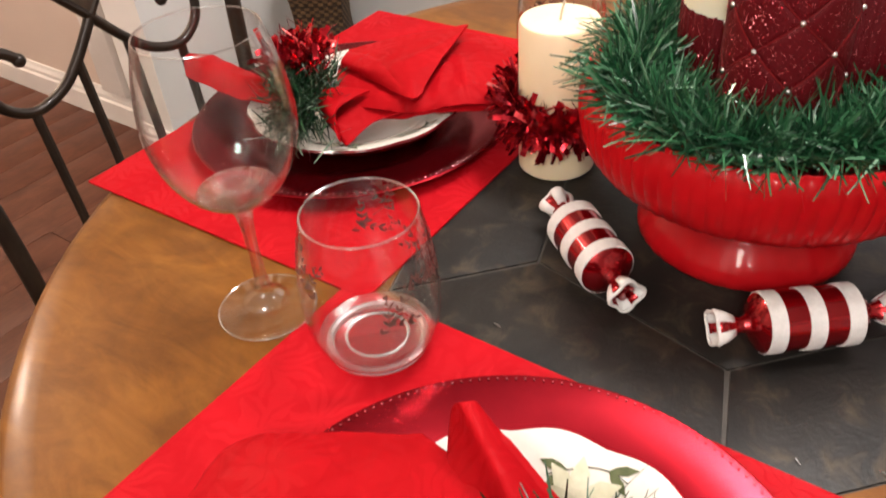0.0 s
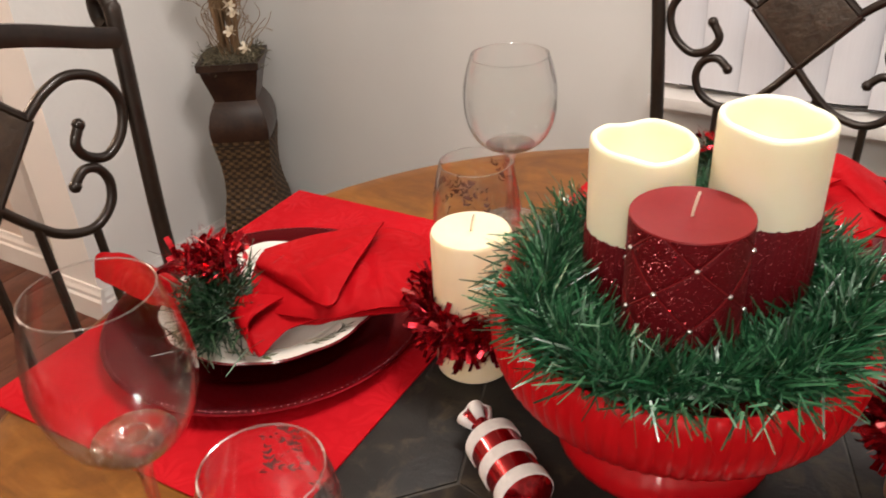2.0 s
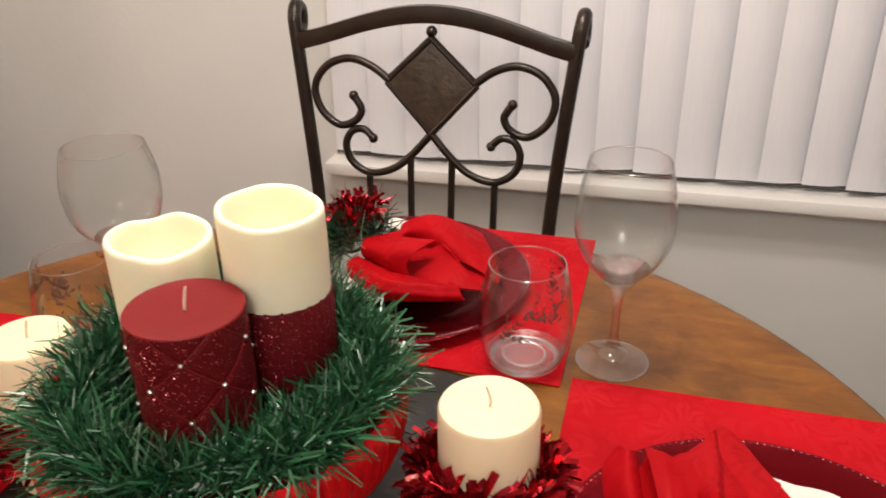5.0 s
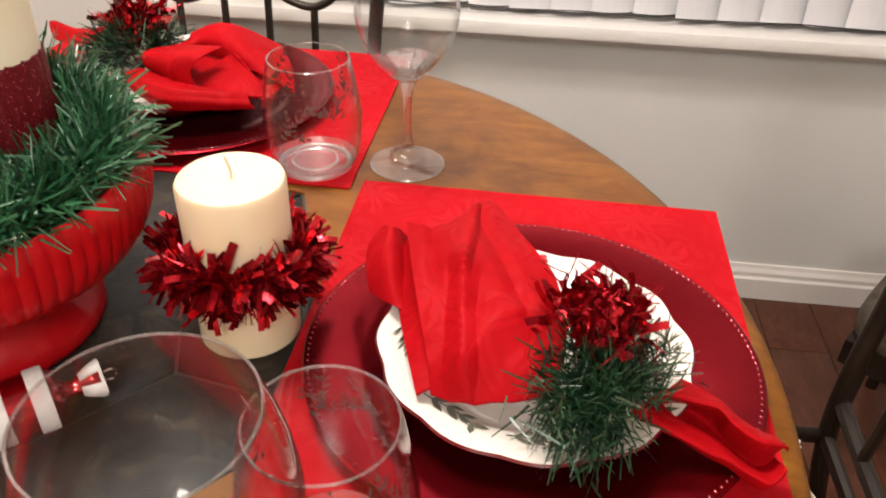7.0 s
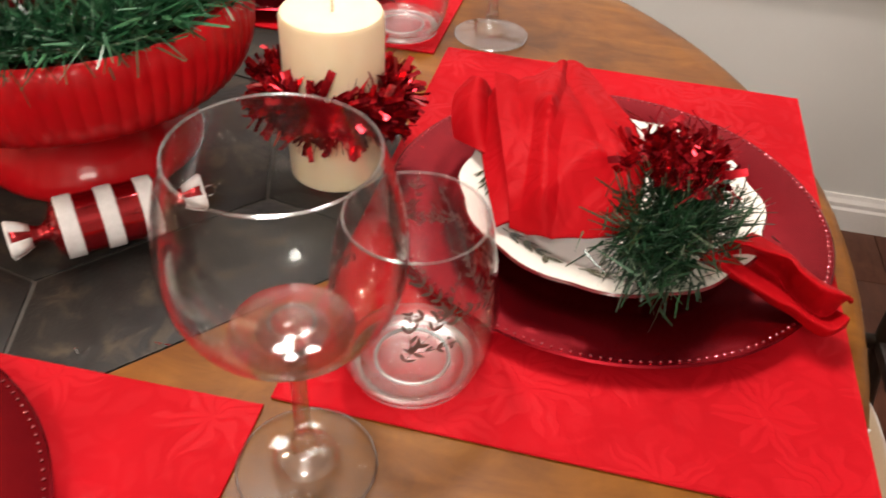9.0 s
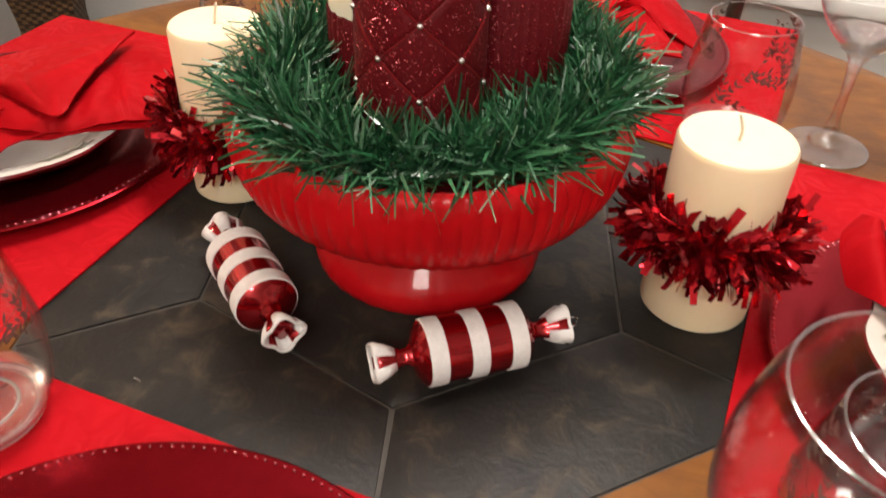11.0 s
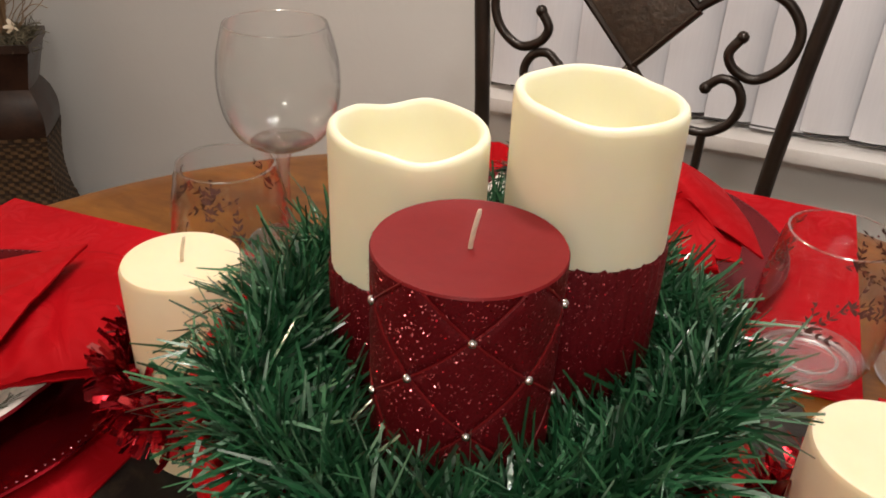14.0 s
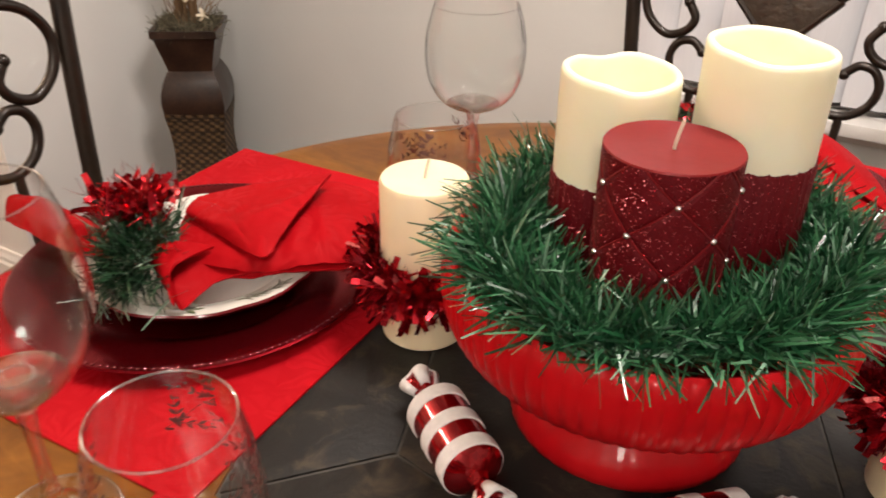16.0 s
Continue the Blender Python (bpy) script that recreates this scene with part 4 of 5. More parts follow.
drape("side_flap", [[(0.291, 0.028, 0.788), (0.285, 0.046, 0.795), (0.283, 0.067, 0.803), (0.293, 0.081, 0.813)],
                    [(0.307, 0.009, 0.795), (0.303, 0.024, 0.804), (0.299, 0.044, 0.812), (0.299, 0.070, 0.819)],
                    [(0.320, -0.000, 0.794), (0.314, 0.017, 0.800), (0.308, 0.043, 0.808), (0.303, 0.075, 0.814)],
                    [(0.325, 0.004, 0.786), (0.319, 0.030, 0.790), (0.313, 0.056, 0.796), (0.307, 0.087, 0.800)]], nap, 5, 0.5, 0.0022, (), "narrow flap folded beside the fan")
drape("tail", [[(0.476, -0.071, 0.786), (0.492, -0.076, 0.782), (0.507, -0.080, 0.778), (0.526, -0.088, 0.773), (0.538, -0.093, 0.771), (0.555, -0.105, 0.769), (0.570, -0.097, 0.772)],
               [(0.480, -0.070, 0.795), (0.499, -0.082, 0.790), (0.520, -0.092, 0.786), (0.536, -0.097, 0.783), (0.547, -0.103, 0.780), (0.559, -0.108, 0.780), (0.568, -0.100, 0.784)],
               [(0.490, -0.058, 0.790), (0.512, -0.054, 0.784), (0.529, -0.061, 0.780), (0.537, -0.071, 0.776), (0.547, -0.081, 0.774), (0.557, -0.087, 0.773), (0.566, -0.084, 0.776)],
               [(0.494, -0.065, 0.803), (0.509, -0.069, 0.803), (0.527, -0.074, 0.804), (0.535, -0.084, 0.802), (0.546, -0.091, 0.798), (0.556, -0.092, 0.795), (0.569, -0.088, 0.790)],
               [(0.510, -0.042, 0.795), (0.523, -0.047, 0.793), (0.535, -0.056, 0.792), (0.544, -0.067, 0.790), (0.555, -0.074, 0.788), (0.567, -0.076, 0.784), (0.574, -0.082, 0.782)]], nap, 7, 0.5, 0.0022, (((0.50, 0.10), (0.50, 0.90), -0.004, 0.14),), "folded tail end with an open loop")
napkin_ring((0.447, -0.053, 0.802), 152, (0.006, 0.018, 0.034), (0.014, -0.028, -0.006), 11, RING_LABEL)

# the napkin pulled wide, with a fold across it and a pocket at its lower edge
nap = thing("napkin", "red damask napkin folded over the holly plate", "napkin", "folded napkins")
drape("base_layer", [[(-0.432, -0.000, 0.810), (-0.392, 0.041, 0.814), (-0.347, 0.082, 0.818), (-0.310, 0.096, 0.814), (-0.276, 0.092, 0.806)],
                    [(-0.419, -0.029, 0.811), (-0.360, -0.019, 0.816), (-0.322, 0.009, 0.820), (-0.294, 0.045, 0.815), (-0.263, 0.056, 0.806)],
                    [(-0.397, -0.058, 0.811), (-0.341, -0.057, 0.813), (-0.306, -0.038, 0.811), (-0.280, 0.000, 0.811), (-0.256, 0.027, 0.804)],
                    [(-0.367, -0.077, 0.806), (-0.330, -0.069, 0.803), (-0.301, -0.046, 0.802), (-0.273, -0.019, 0.802), (-0.254, 0.002, 0.799)]], nap, 2, 0.8, 0.0024, (((0.35, 0.45), (0.95, 0.30), 0.003, 0.06), ((0.40, 0.55), (0.95, 0.62), 0.003, 0.05), ((0.30, 0.60), (0.90, 0.85), 0.0025, 0.05)))
drape("flap", [[(-0.422, -0.008, 0.820), (-0.398, 0.017, 0.826), (-0.362, 0.044, 0.831), (-0.329, 0.073, 0.835)],
              [(-0.413, -0.025, 0.824), (-0.372, -0.010, 0.830), (-0.336, 0.007, 0.835), (-0.320, 0.043, 0.836)],
              [(-0.411, -0.032, 0.821), (-0.363, -0.040, 0.827), (-0.324, -0.037, 0.832), (-0.309, -0.005, 0.832)],
              [(-0.409, -0.029, 0.815), (-0.351, -0.048, 0.819), (-0.306, -0.057, 0.818), (-0.302, -0.045, 0.821)]], nap, 3, 0.45, 0.0026, (((0.15, 0.05), (0.75, 0.55), -0.002, 0.05), ((0.9, 0.1), (0.35, 0.9), 0.002, 0.12)), "corner folded over in a crisp flap")
drape("hem_fold", [[(x, y, z - 0.006) for x, y, z in r] for r in [[(-0.397, -0.058, 0.811), (-0.341, -0.057, 0.813), (-0.306, -0.038, 0.811), (-0.280, 0.000, 0.811), (-0.256, 0.027, 0.804)],
                    [(-0.367, -0.077, 0.806), (-0.330, -0.069, 0.803), (-0.301, -0.046, 0.802), (-0.273, -0.019, 0.802), (-0.254, 0.002, 0.799)]]], nap, 8, 0.9)
drape("pocket", [[(-0.408, -0.092, 0.808), (-0.382, -0.103, 0.806), (-0.356, -0.113, 0.799), (-0.338, -0.120, 0.794)],
                [(-0.394, -0.089, 0.818), (-0.369, -0.106, 0.819), (-0.354, -0.116, 0.810), (-0.339, -0.121, 0.799)],
                [(-0.377, -0.079, 0.824), (-0.359, -0.098, 0.824), (-0.352, -0.113, 0.816), (-0.341, -0.122, 0.803)],
                [(-0.351, -0.063, 0.820), (-0.352, -0.092, 0.822), (-0.353, -0.111, 0.815), (-0.336, -0.125, 0.799)]], nap, 4, 0.4, 0.0024, (), "lower edge opened into a pocket")
drape("pocket_lining", [[(-0.409, -0.075, 0.806), (-0.384, -0.093, 0.807), (-0.367, -0.103, 0.798), (-0.352, -0.108, 0.787)],
                       [(-0.361, -0.061, 0.812), (-0.362, -0.087, 0.808), (-0.357, -0.105, 0.804), (-0.339, -0.119, 0.794)],
                       [(-0.333, -0.056, 0.810), (-0.344, -0.075, 0.803), (-0.344, -0.094, 0.799), (-0.336, -0.117, 0.793)],
                       [(-0.307, -0.051, 0.804), (-0.325, -0.070, 0.801), (-0.336, -0.085, 0.797), (-0.337, -0.111, 0.792)]], nap, 6, 0.6)
drape("tail", [[(-0.440, -0.100, 0.798), (-0.490, -0.106, 0.794), (-0.535, -0.101, 0.792), (-0.580, -0.098, 0.792)],
               [(-0.442, -0.088, 0.810), (-0.490, -0.088, 0.808), (-0.545, -0.086, 0.806), (-0.596, -0.080, 0.806)],
               [(-0.444, -0.076, 0.806), (-0.490, -0.072, 0.800), (-0.540, -0.068, 0.803), (-0.590, -0.060, 0.800)],
               [(-0.446, -0.066, 0.798), (-0.490, -0.060, 0.792), (-0.535, -0.055, 0.790), (-0.575, -0.050, 0.790)]], nap, 9, 1.0, 0.0022, (), "folded tail end")
napkin_ring((-0.425, -0.083, 0.806), 30, (-0.004, 0.012, 0.038), (0.026, -0.018, -0.008), 12, RING_LABEL)

# the napkin rolled into a rose-like pocket
nap = thing("napkin", "red damask napkin rolled into an open pocket on the plate", "napkin", "folded napkins")
drape("back_fold", [[(-0.035, 0.409, 0.808), (0.004, 0.416, 0.818), (0.012, 0.426, 0.828), (0.049, 0.436, 0.835), (0.097, 0.469, 0.800)],
                    [(-0.032, 0.400, 0.808), (0.005, 0.404, 0.816), (0.022, 0.415, 0.822), (0.065, 0.409, 0.825), (0.126, 0.411, 0.796)],
                    [(-0.035, 0.404, 0.800), (-0.000, 0.414, 0.804), (0.025, 0.420, 0.806), (0.091, 0.385, 0.803), (0.143, 0.357, 0.791)]], nap, 10, 0.2, 0.0024)
drape("under_fold", [[(-0.034, 0.401, 0.801), (0.024, 0.426, 0.803), (0.110, 0.440, 0.794)],
                     [(-0.024, 0.366, 0.799), (0.037, 0.372, 0.797), (0.123, 0.380, 0.792)],
                     [(-0.015, 0.343, 0.795), (0.063, 0.332, 0.793), (0.123, 0.341, 0.791)]], nap, 9, 0.2)
drape("petal", [[(-0.030, 0.394, 0.816), (0.009, 0.389, 0.824), (0.035, 0.375, 0.831), (0.064, 0.373, 0.832)],
               [(-0.027, 0.369, 0.820), (0.014, 0.349, 0.829), (0.026, 0.343, 0.834), (0.047, 0.347, 0.830)],
               [(-0.026, 0.365, 0.812), (0.011, 0.342, 0.818), (0.018, 0.334, 0.822), (0.037, 0.339, 0.818)],
               [(-0.027, 0.376, 0.800), (0.011, 0.347, 0.802), (0.021, 0.339, 0.802), (0.041, 0.338, 0.800)]], nap, 11, 0.25)
drape("inner_fold", [[(0.040, 0.391, 0.804), (0.031, 0.368, 0.799), (0.041, 0.347, 0.796)],
                    [(0.057, 0.395, 0.814), (0.059, 0.361, 0.806), (0.063, 0.331, 0.797)],
                    [(0.067, 0.386, 0.822), (0.089, 0.357, 0.812), (0.098, 0.332, 0.797)],
                    [(0.075, 0.376, 0.823), (0.104, 0.350, 0.811), (0.128, 0.336, 0.795)]], nap, 12, 0.15)
drape("front_lip", [[(-0.034, 0.368, 0.803), (0.009, 0.345, 0.803), (0.062, 0.333, 0.799), (0.096, 0.338, 0.796)],
                  [(-0.036, 0.347, 0.807), (0.020, 0.311, 0.810), (0.067, 0.313, 0.805), (0.101, 0.325, 0.800)],
                  [(-0.033, 0.333, 0.804), (0.020, 0.299, 0.804), (0.069, 0.304, 0.800), (0.107, 0.317, 0.796)],
                  [(-0.028, 0.330, 0.796), (0.021, 0.301, 0.792), (0.070, 0.308, 0.791), (0.110, 0.320, 0.790)]], nap, 13, 0.3, 0.0022, (((0.45, 0.0), (0.40, 1.0), 0.003, 0.12),), "lower edge rolled in a narrow strip")
drape("tail", [[(-0.062, 0.412, 0.800), (-0.105, 0.430, 0.797), (-0.150, 0.450, 0.790), (-0.196, 0.478, 0.786)],
               [(-0.064, 0.424, 0.810), (-0.110, 0.446, 0.809), (-0.158, 0.468, 0.803), (-0.206, 0.494, 0.800)],
               [(-0.066, 0.438, 0.802), (-0.114, 0.460, 0.797), (-0.162, 0.484, 0.793), (-0.200, 0.508, 0.788)]], nap, 14, 1.2, 0.0022, (), "folded tail end")
napkin_ring((-0.050, 0.412, 0.806), -30, (-0.004, 0.008, 0.034), (-0.012, -0.006, 0.004), 13, RING_LABEL)

# the napkin spread over its plate and the charger's rim
nap = thing("napkin", "red damask napkin fanned and spread across the holly plate", "napkin", "folded napkins")
STEEP = [[(-0.062, -0.348, 0.806), (-0.050, -0.366, 0.803), (-0.038, -0.379, 0.801), (-0.020, -0.397, 0.800)],
         [(-0.060, -0.345, 0.826), (-0.044, -0.358, 0.818), (-0.019, -0.376, 0.812), (0.007, -0.392, 0.806)],
         [(-0.052, -0.348, 0.838), (-0.030, -0.361, 0.834), (-0.001, -0.378, 0.828), (0.025, -0.393, 0.820)],
         [(-0.046, -0.341, 0.836), (-0.022, -0.349, 0.826), (0.008, -0.360, 0.815), (0.035, -0.373, 0.806)],
         [(-0.046, -0.337, 0.824), (-0.020, -0.342, 0.812), (0.010, -0.349, 0.803), (0.038, -0.359, 0.799)]]
drape("steep_fold", STEEP, nap, 15, 0.35, 0.0026, (((0.78, 0.35), (0.92, 1.0), 0.004, 0.08),))
drape("steep_fold_lining", [[(x, y, z - 0.005) for x, y, z in r] for r in STEEP], nap, 16, 0.5)
drape("spread_fold", [[(-0.165, -0.478, 0.773), (-0.186, -0.412, 0.774), (-0.140, -0.373, 0.778), (-0.080, -0.350, 0.792)],
                      [(-0.070, -0.474, 0.794), (-0.082, -0.422, 0.798), (-0.062, -0.390, 0.803), (-0.034, -0.366, 0.806)],
                      [(0.030, -0.450, 0.800), (0.030, -0.424, 0.803), (0.030, -0.410, 0.804), (0.030, -0.402, 0.804)]], nap, 17, 1.1)
drape("tail", [[(0.050, -0.432, 0.798), (0.095, -0.442, 0.793), (0.140, -0.458, 0.785), (0.180, -0.472, 0.780)],
               [(0.052, -0.418, 0.808), (0.098, -0.426, 0.806), (0.146, -0.442, 0.798), (0.188, -0.456, 0.793)],
               [(0.054, -0.404, 0.800), (0.100, -0.410, 0.796), (0.148, -0.426, 0.788), (0.184, -0.440, 0.783)]], nap, 18, 1.2, 0.0022, (), "folded tail end")
napkin_ring((0.040, -0.414, 0.804), 160, (0.002, -0.022, 0.036), (0.004, 0.010, -0.004), 14, RING_LABEL)

# ---- glasses ----


def wine_glass(cx, cy, base, bowl, label):
    """bowl: the outer profile from the stem to the rim."""
    neck = bowl[0][1]
    g = thing("wine_glass", label, "wine glass", "wine glasses", at=pose(cx, cy, base + 0.0008))
    prof = [(p.x, p.z) for p in spline([(r, 0, z) for r, z in bowl], 4)]
    rim_r, rim_z = prof[-1]
    s = Soup()
    s.lathe(prof, 72)
    s.lathe([(max(r - 0.0011, 0.0), z + 0.0025 * max(0.0, 1 - (z - neck) / 0.012)) for r, z in reversed(prof)] + [(0.0, neck + 0.005)], 72)
    part("bowl", s, GLASS, g)
    # Lens added to imitate the table's reflected and refracted image in the bowl.
    s = Soup()
    low = [(r, z) for r, z in prof if 0.005 < r < 0.031]
    edge = low[-1]
    s.lathe([(r - 0.0010, z + 0.0005) for r, z in low] + [(edge[0] * 0.86, edge[1] + 0.0022), (edge[0] * 0.62, edge[1] + 0.0034), (edge[0] * 0.30, edge[1] + 0.0040), (0.0, edge[1] + 0.0042)], 56)
    part("table_image_lens", s, BOWL_LENS, g)
    # This ring is added in place of the light gathered in the bowl's bottom.
    s = Soup()
    s.tube([(0.0105 * math.cos(2 * math.pi * k / 48), 0.0105 * math.sin(2 * math.pi * k / 48), edge[1] + 0.0036) for k in range(48)], 0.0010, 8, closed=True)
    part("highlight_ring", s, RIM_GLASS, g, "added ring that imitates a highlight in the bottom of the bowl")
    s = Soup()
    s.tube([((rim_r - 0.0006) * math.cos(2 * math.pi * k / 72), (rim_r - 0.0006) * math.sin(2 * math.pi * k / 72), rim_z) for k in range(72)], 0.0007, 8, closed=True)
    part("rim", s, RIM_GLASS, g)
    s = Soup()
    s.lathe([(0.0, 0.0), (0.037, 0.0), (0.0386, 0.0010), (0.0382, 0.0020), (0.030, 0.0036), (0.0186, 0.0060)], 56)
    part("foot", s, GLASS_FOOT, g)
    s = Soup()
    s.tube([(0.0380 * math.cos(2 * math.pi * k / 56), 0.0380 * math.sin(2 * math.pi * k / 56), 0.0014) for k in range(56)], 0.0009, 8, closed=True)
    part("foot_rim", s, RIM_GLASS, g)
    s = Soup()
    s.lathe([(0.0186, 0.0060), (0.0184, 0.0082), (0.0172, 0.0112), (0.0140, 0.0142), (0.0096, 0.0166), (0.0066, 0.0190), (0.0060, 0.0208), (0.0068, 0.0226), (0.0068, 0.0250), (0.0054, 0.0290), (0.0046, 0.038), (0.0042, neck - 0.039), (0.0050, neck - 0.019), (0.0066, neck - 0.008), (0.0110, neck + 0.0012), (0.0170, neck + 0.0048), (0.012, neck + 0.0060), (0.0, neck + 0.0064)], 56)
    part("stem", s, GLASS_SOLID, g)
    return g


def blown_bowl(neck, z_wide, r_wide, roundness, r_rim, z_rim):
    """Outer profile of a blown bowl: a rounded cup below its widest ring, drawn in towards the rim above."""
    low = [(max(0.004, r_wide * (1 - (1 - t) ** roundness) ** (1 / roundness)), neck + (z_wide - neck) * t) for t in (0.01, 0.05, 0.12, 0.22, 0.34, 0.48, 0.64, 0.82, 1.0)]
    return low + [(r_wide - (r_wide - r_rim) * t ** 1.7, z_wide + (z_rim - z_wide) * t) for t in (0.2, 0.4, 0.6, 0.8, 1.0)]


TULIP = blown_bowl(0.0945, 0.160, 0.0498, 1.62, 0.0394, 0.2295)
ROUND_TULIP = blown_bowl(0.0985, 0.168, 0.0510, 1.95, 0.0400, 0.228)
BALLOON = blown_bowl(0.1010, 0.157, 0.0535, 2.2, 0.0428, 0.207)
GOBLET = blown_bowl(0.0985, 0.166, 0.0535, 2.5, 0.0443, 0.211)
wine_glass(0.278, 0.2935, TZ, TULIP, "clear empty stemmed wine glass with a tall tulip bowl")
wine_glass(-0.2805, -0.2870, TZ, ROUND_TULIP, "clear empty stemmed wine glass with a tall round bowl")
wine_glass(0.2675, -0.2610, TZ, BALLOON, "clear empty stemmed wine glass with a round bowl")
wine_glass(-0.2812, 0.268, TZ, GOBLET, "clear empty wine glass with a wide round bowl")

TUMBLER = [(0.0305, 0.002), (0.0395, 0.0080), (0.0462, 0.024), (0.0488, 0.046), (0.0488, 0.062), (0.0468, 0.080), (0.0437, 0.099), (0.0400, 0.118)]


def tumbler_radius(z):
    for (a, za), (b, zb) in zip(TUMBLER, TUMBLER[1:]):
        if z <= zb:
            return a + (b - a) * (z - za) / (zb - za)
    return TUMBLER[-1][0]


def tumbler(cx, cy, base, turn):
    g = thing("stemless_glass", "clear stemless tumbler with dark printed leaf sprigs", "glass", "stemless glasses", at=pose(cx, cy, base, 0, 0, turn))
    prof = [tuple(p)[0:3:2] for p in spline([(r, 0, z) for r, z in TUMBLER], 3)]
    s = Soup()
    s.lathe([(r, z) for r, z in prof if z > 0.012], 56)
    s.lathe([(r - 0.0013, z) for r, z in reversed(prof) if z > 0.012], 56)
    part("wall", s, GLASS, g)
    s = Soup()
    s.lathe([(0.0, 0.0), (0.025, 0.0), (0.0305, 0.0016), (0.0392, 0.0080), (0.0416, 0.0135), (0.0400, 0.0140), (0.032, 0.0100), (0.018, 0.0082), (0.0, 0.0080)], 56)
    part("thick_base", s, BASE_GLASS, g)
    # Rings added to carry the white arcs of lamp light in the base.
    for r, z, thick in ((0.0225, 0.0086, 0.0012), (0.0350, 0.0056, 0.0030)):
        s = Soup()
        s.tube([(r * math.cos(2 * math.pi * k / 56), r * math.sin(2 * math.pi * k / 56), z) for k in range(56)], thick, 8, closed=True)
        part("highlight_ring", s, GLINT_GLASS, g, "added ring that imitates a highlight in the thick base")
    s = Soup()
    s.tube([(0.0389 * math.cos(2 * math.pi * k / 56), 0.0389 * math.sin(2 * math.pi * k / 56), 0.118) for k in range(56)], 0.0009, 8, closed=True)
    part("rim", s, RIM_GLASS, g)
    rng = random.Random(9)
    s = Soup()

    def on(a, z):
        r = tumbler_radius(z) + 0.0005
        return (r * math.cos(a), r * math.sin(a), z)

    def blade(s, a, z, way, length, width):
        rr = tumbler_radius(z)
        da, dz = math.cos(way), math.sin(way)
        pts = []
        for t, w in ((0, 0.0), (0.35, 1.0), (0.7, 0.8), (1.0, 0.0), (0.7, -0.8), (0.35, -1.0)):
            u, q = t * length * da - w * width / 2 * dz, t * length * dz + w * width / 2 * da
            pts.append(on(a + u / rr, min(z + q, 0.116)))
        s.face(pts)

    for k in range(9):
        s = Soup()
        a0, z0 = 2 * math.pi * k / 9 + rng.uniform(-0.15, 0.15), (0.056, 0.084, 0.072)[k % 3] + rng.uniform(-0.004, 0.004)
        way = rng.uniform(0.3, 2.8)
        for branch, nodes in ((0.0, 6), (0.8, 3), (-0.85, 3)):
            a, z, wy = a0, z0, way
            if branch:
                a += 0.008 * math.cos(way) / tumbler_radius(z)
                z += 0.008 * math.sin(way)
                wy += branch
            for i in range(nodes):
                blade(s, a, z, wy, 0.0070, 0.0007)
                for sg in (-1, 1):
                    if rng.random() < 0.8:
                        blade(s, a, z, wy + sg * rng.uniform(0.5, 0.9), rng.uniform(0.0054, 0.0080), rng.uniform(0.0017, 0.0025))
                a += 0.0064 * math.cos(wy) / tumbler_radius(z)
                z = min(max(z + 0.0064 * math.sin(wy), 0.044), 0.110)
                wy += rng.uniform(-0.22, 0.22)
            blade(s, a, z, wy, 0.0058, 0.0018)
            for _ in range(2):
                blade(s, a + rng.uniform(-0.09, 0.09), z + rng.uniform(-0.004, 0.004), rng.uniform(0, 6.2), 0.0024, 0.0022)
        tagged(part("printed_sprig", s, FROST, g, "dark brown printed leaf sprig", smooth=False), kind="stuff")
    return g


first = tumbler(0.1865, 0.270, TZ + 0.003, 0)
for cx, cy, turn in ((-0.180, -0.273, 70), (0.3065, -0.178, 150), (-0.278, 0.178, 250)):
    copy_thing(first, pose(cx, cy, TZ + 0.003, 0, 0, turn))

# ---- candles on the table ----


def wick(parent, x, y, z, tilt):
    s = Soup()
    s.tube(spline([(x, y, z - 0.003), (x + 0.001, y, z + 0.006), (x + tilt, y + 0.001, z + 0.017)], 5), [0.0011] * 10 + [0.0007], 6)
    part("wick", s, WICK, parent, "short unburnt cotton wick")


def pillar_candle(cx, cy, r, h, seed, label):
    rng = random.Random(seed)
    c = thing("pillar_candle", label, "candle", "ivory pillar candles", at=pose(cx, cy, TZ))
    s = Soup()
    s.lathe([(0.0, 0.0), (r - 0.002, 0.0), (r, 0.002), (r, h * 0.5), (r, h - 0.004), (r - 0.0015, h - 0.001), (r - 0.005, h), (r * 0.5, h - 0.0015), (0.0, h - 0.002)], 56)
    part("wax_body", s, IVORY, c)
    wick(c, 0, 0, h - 0.002, rng.uniform(-0.004, 0.004))
    return c


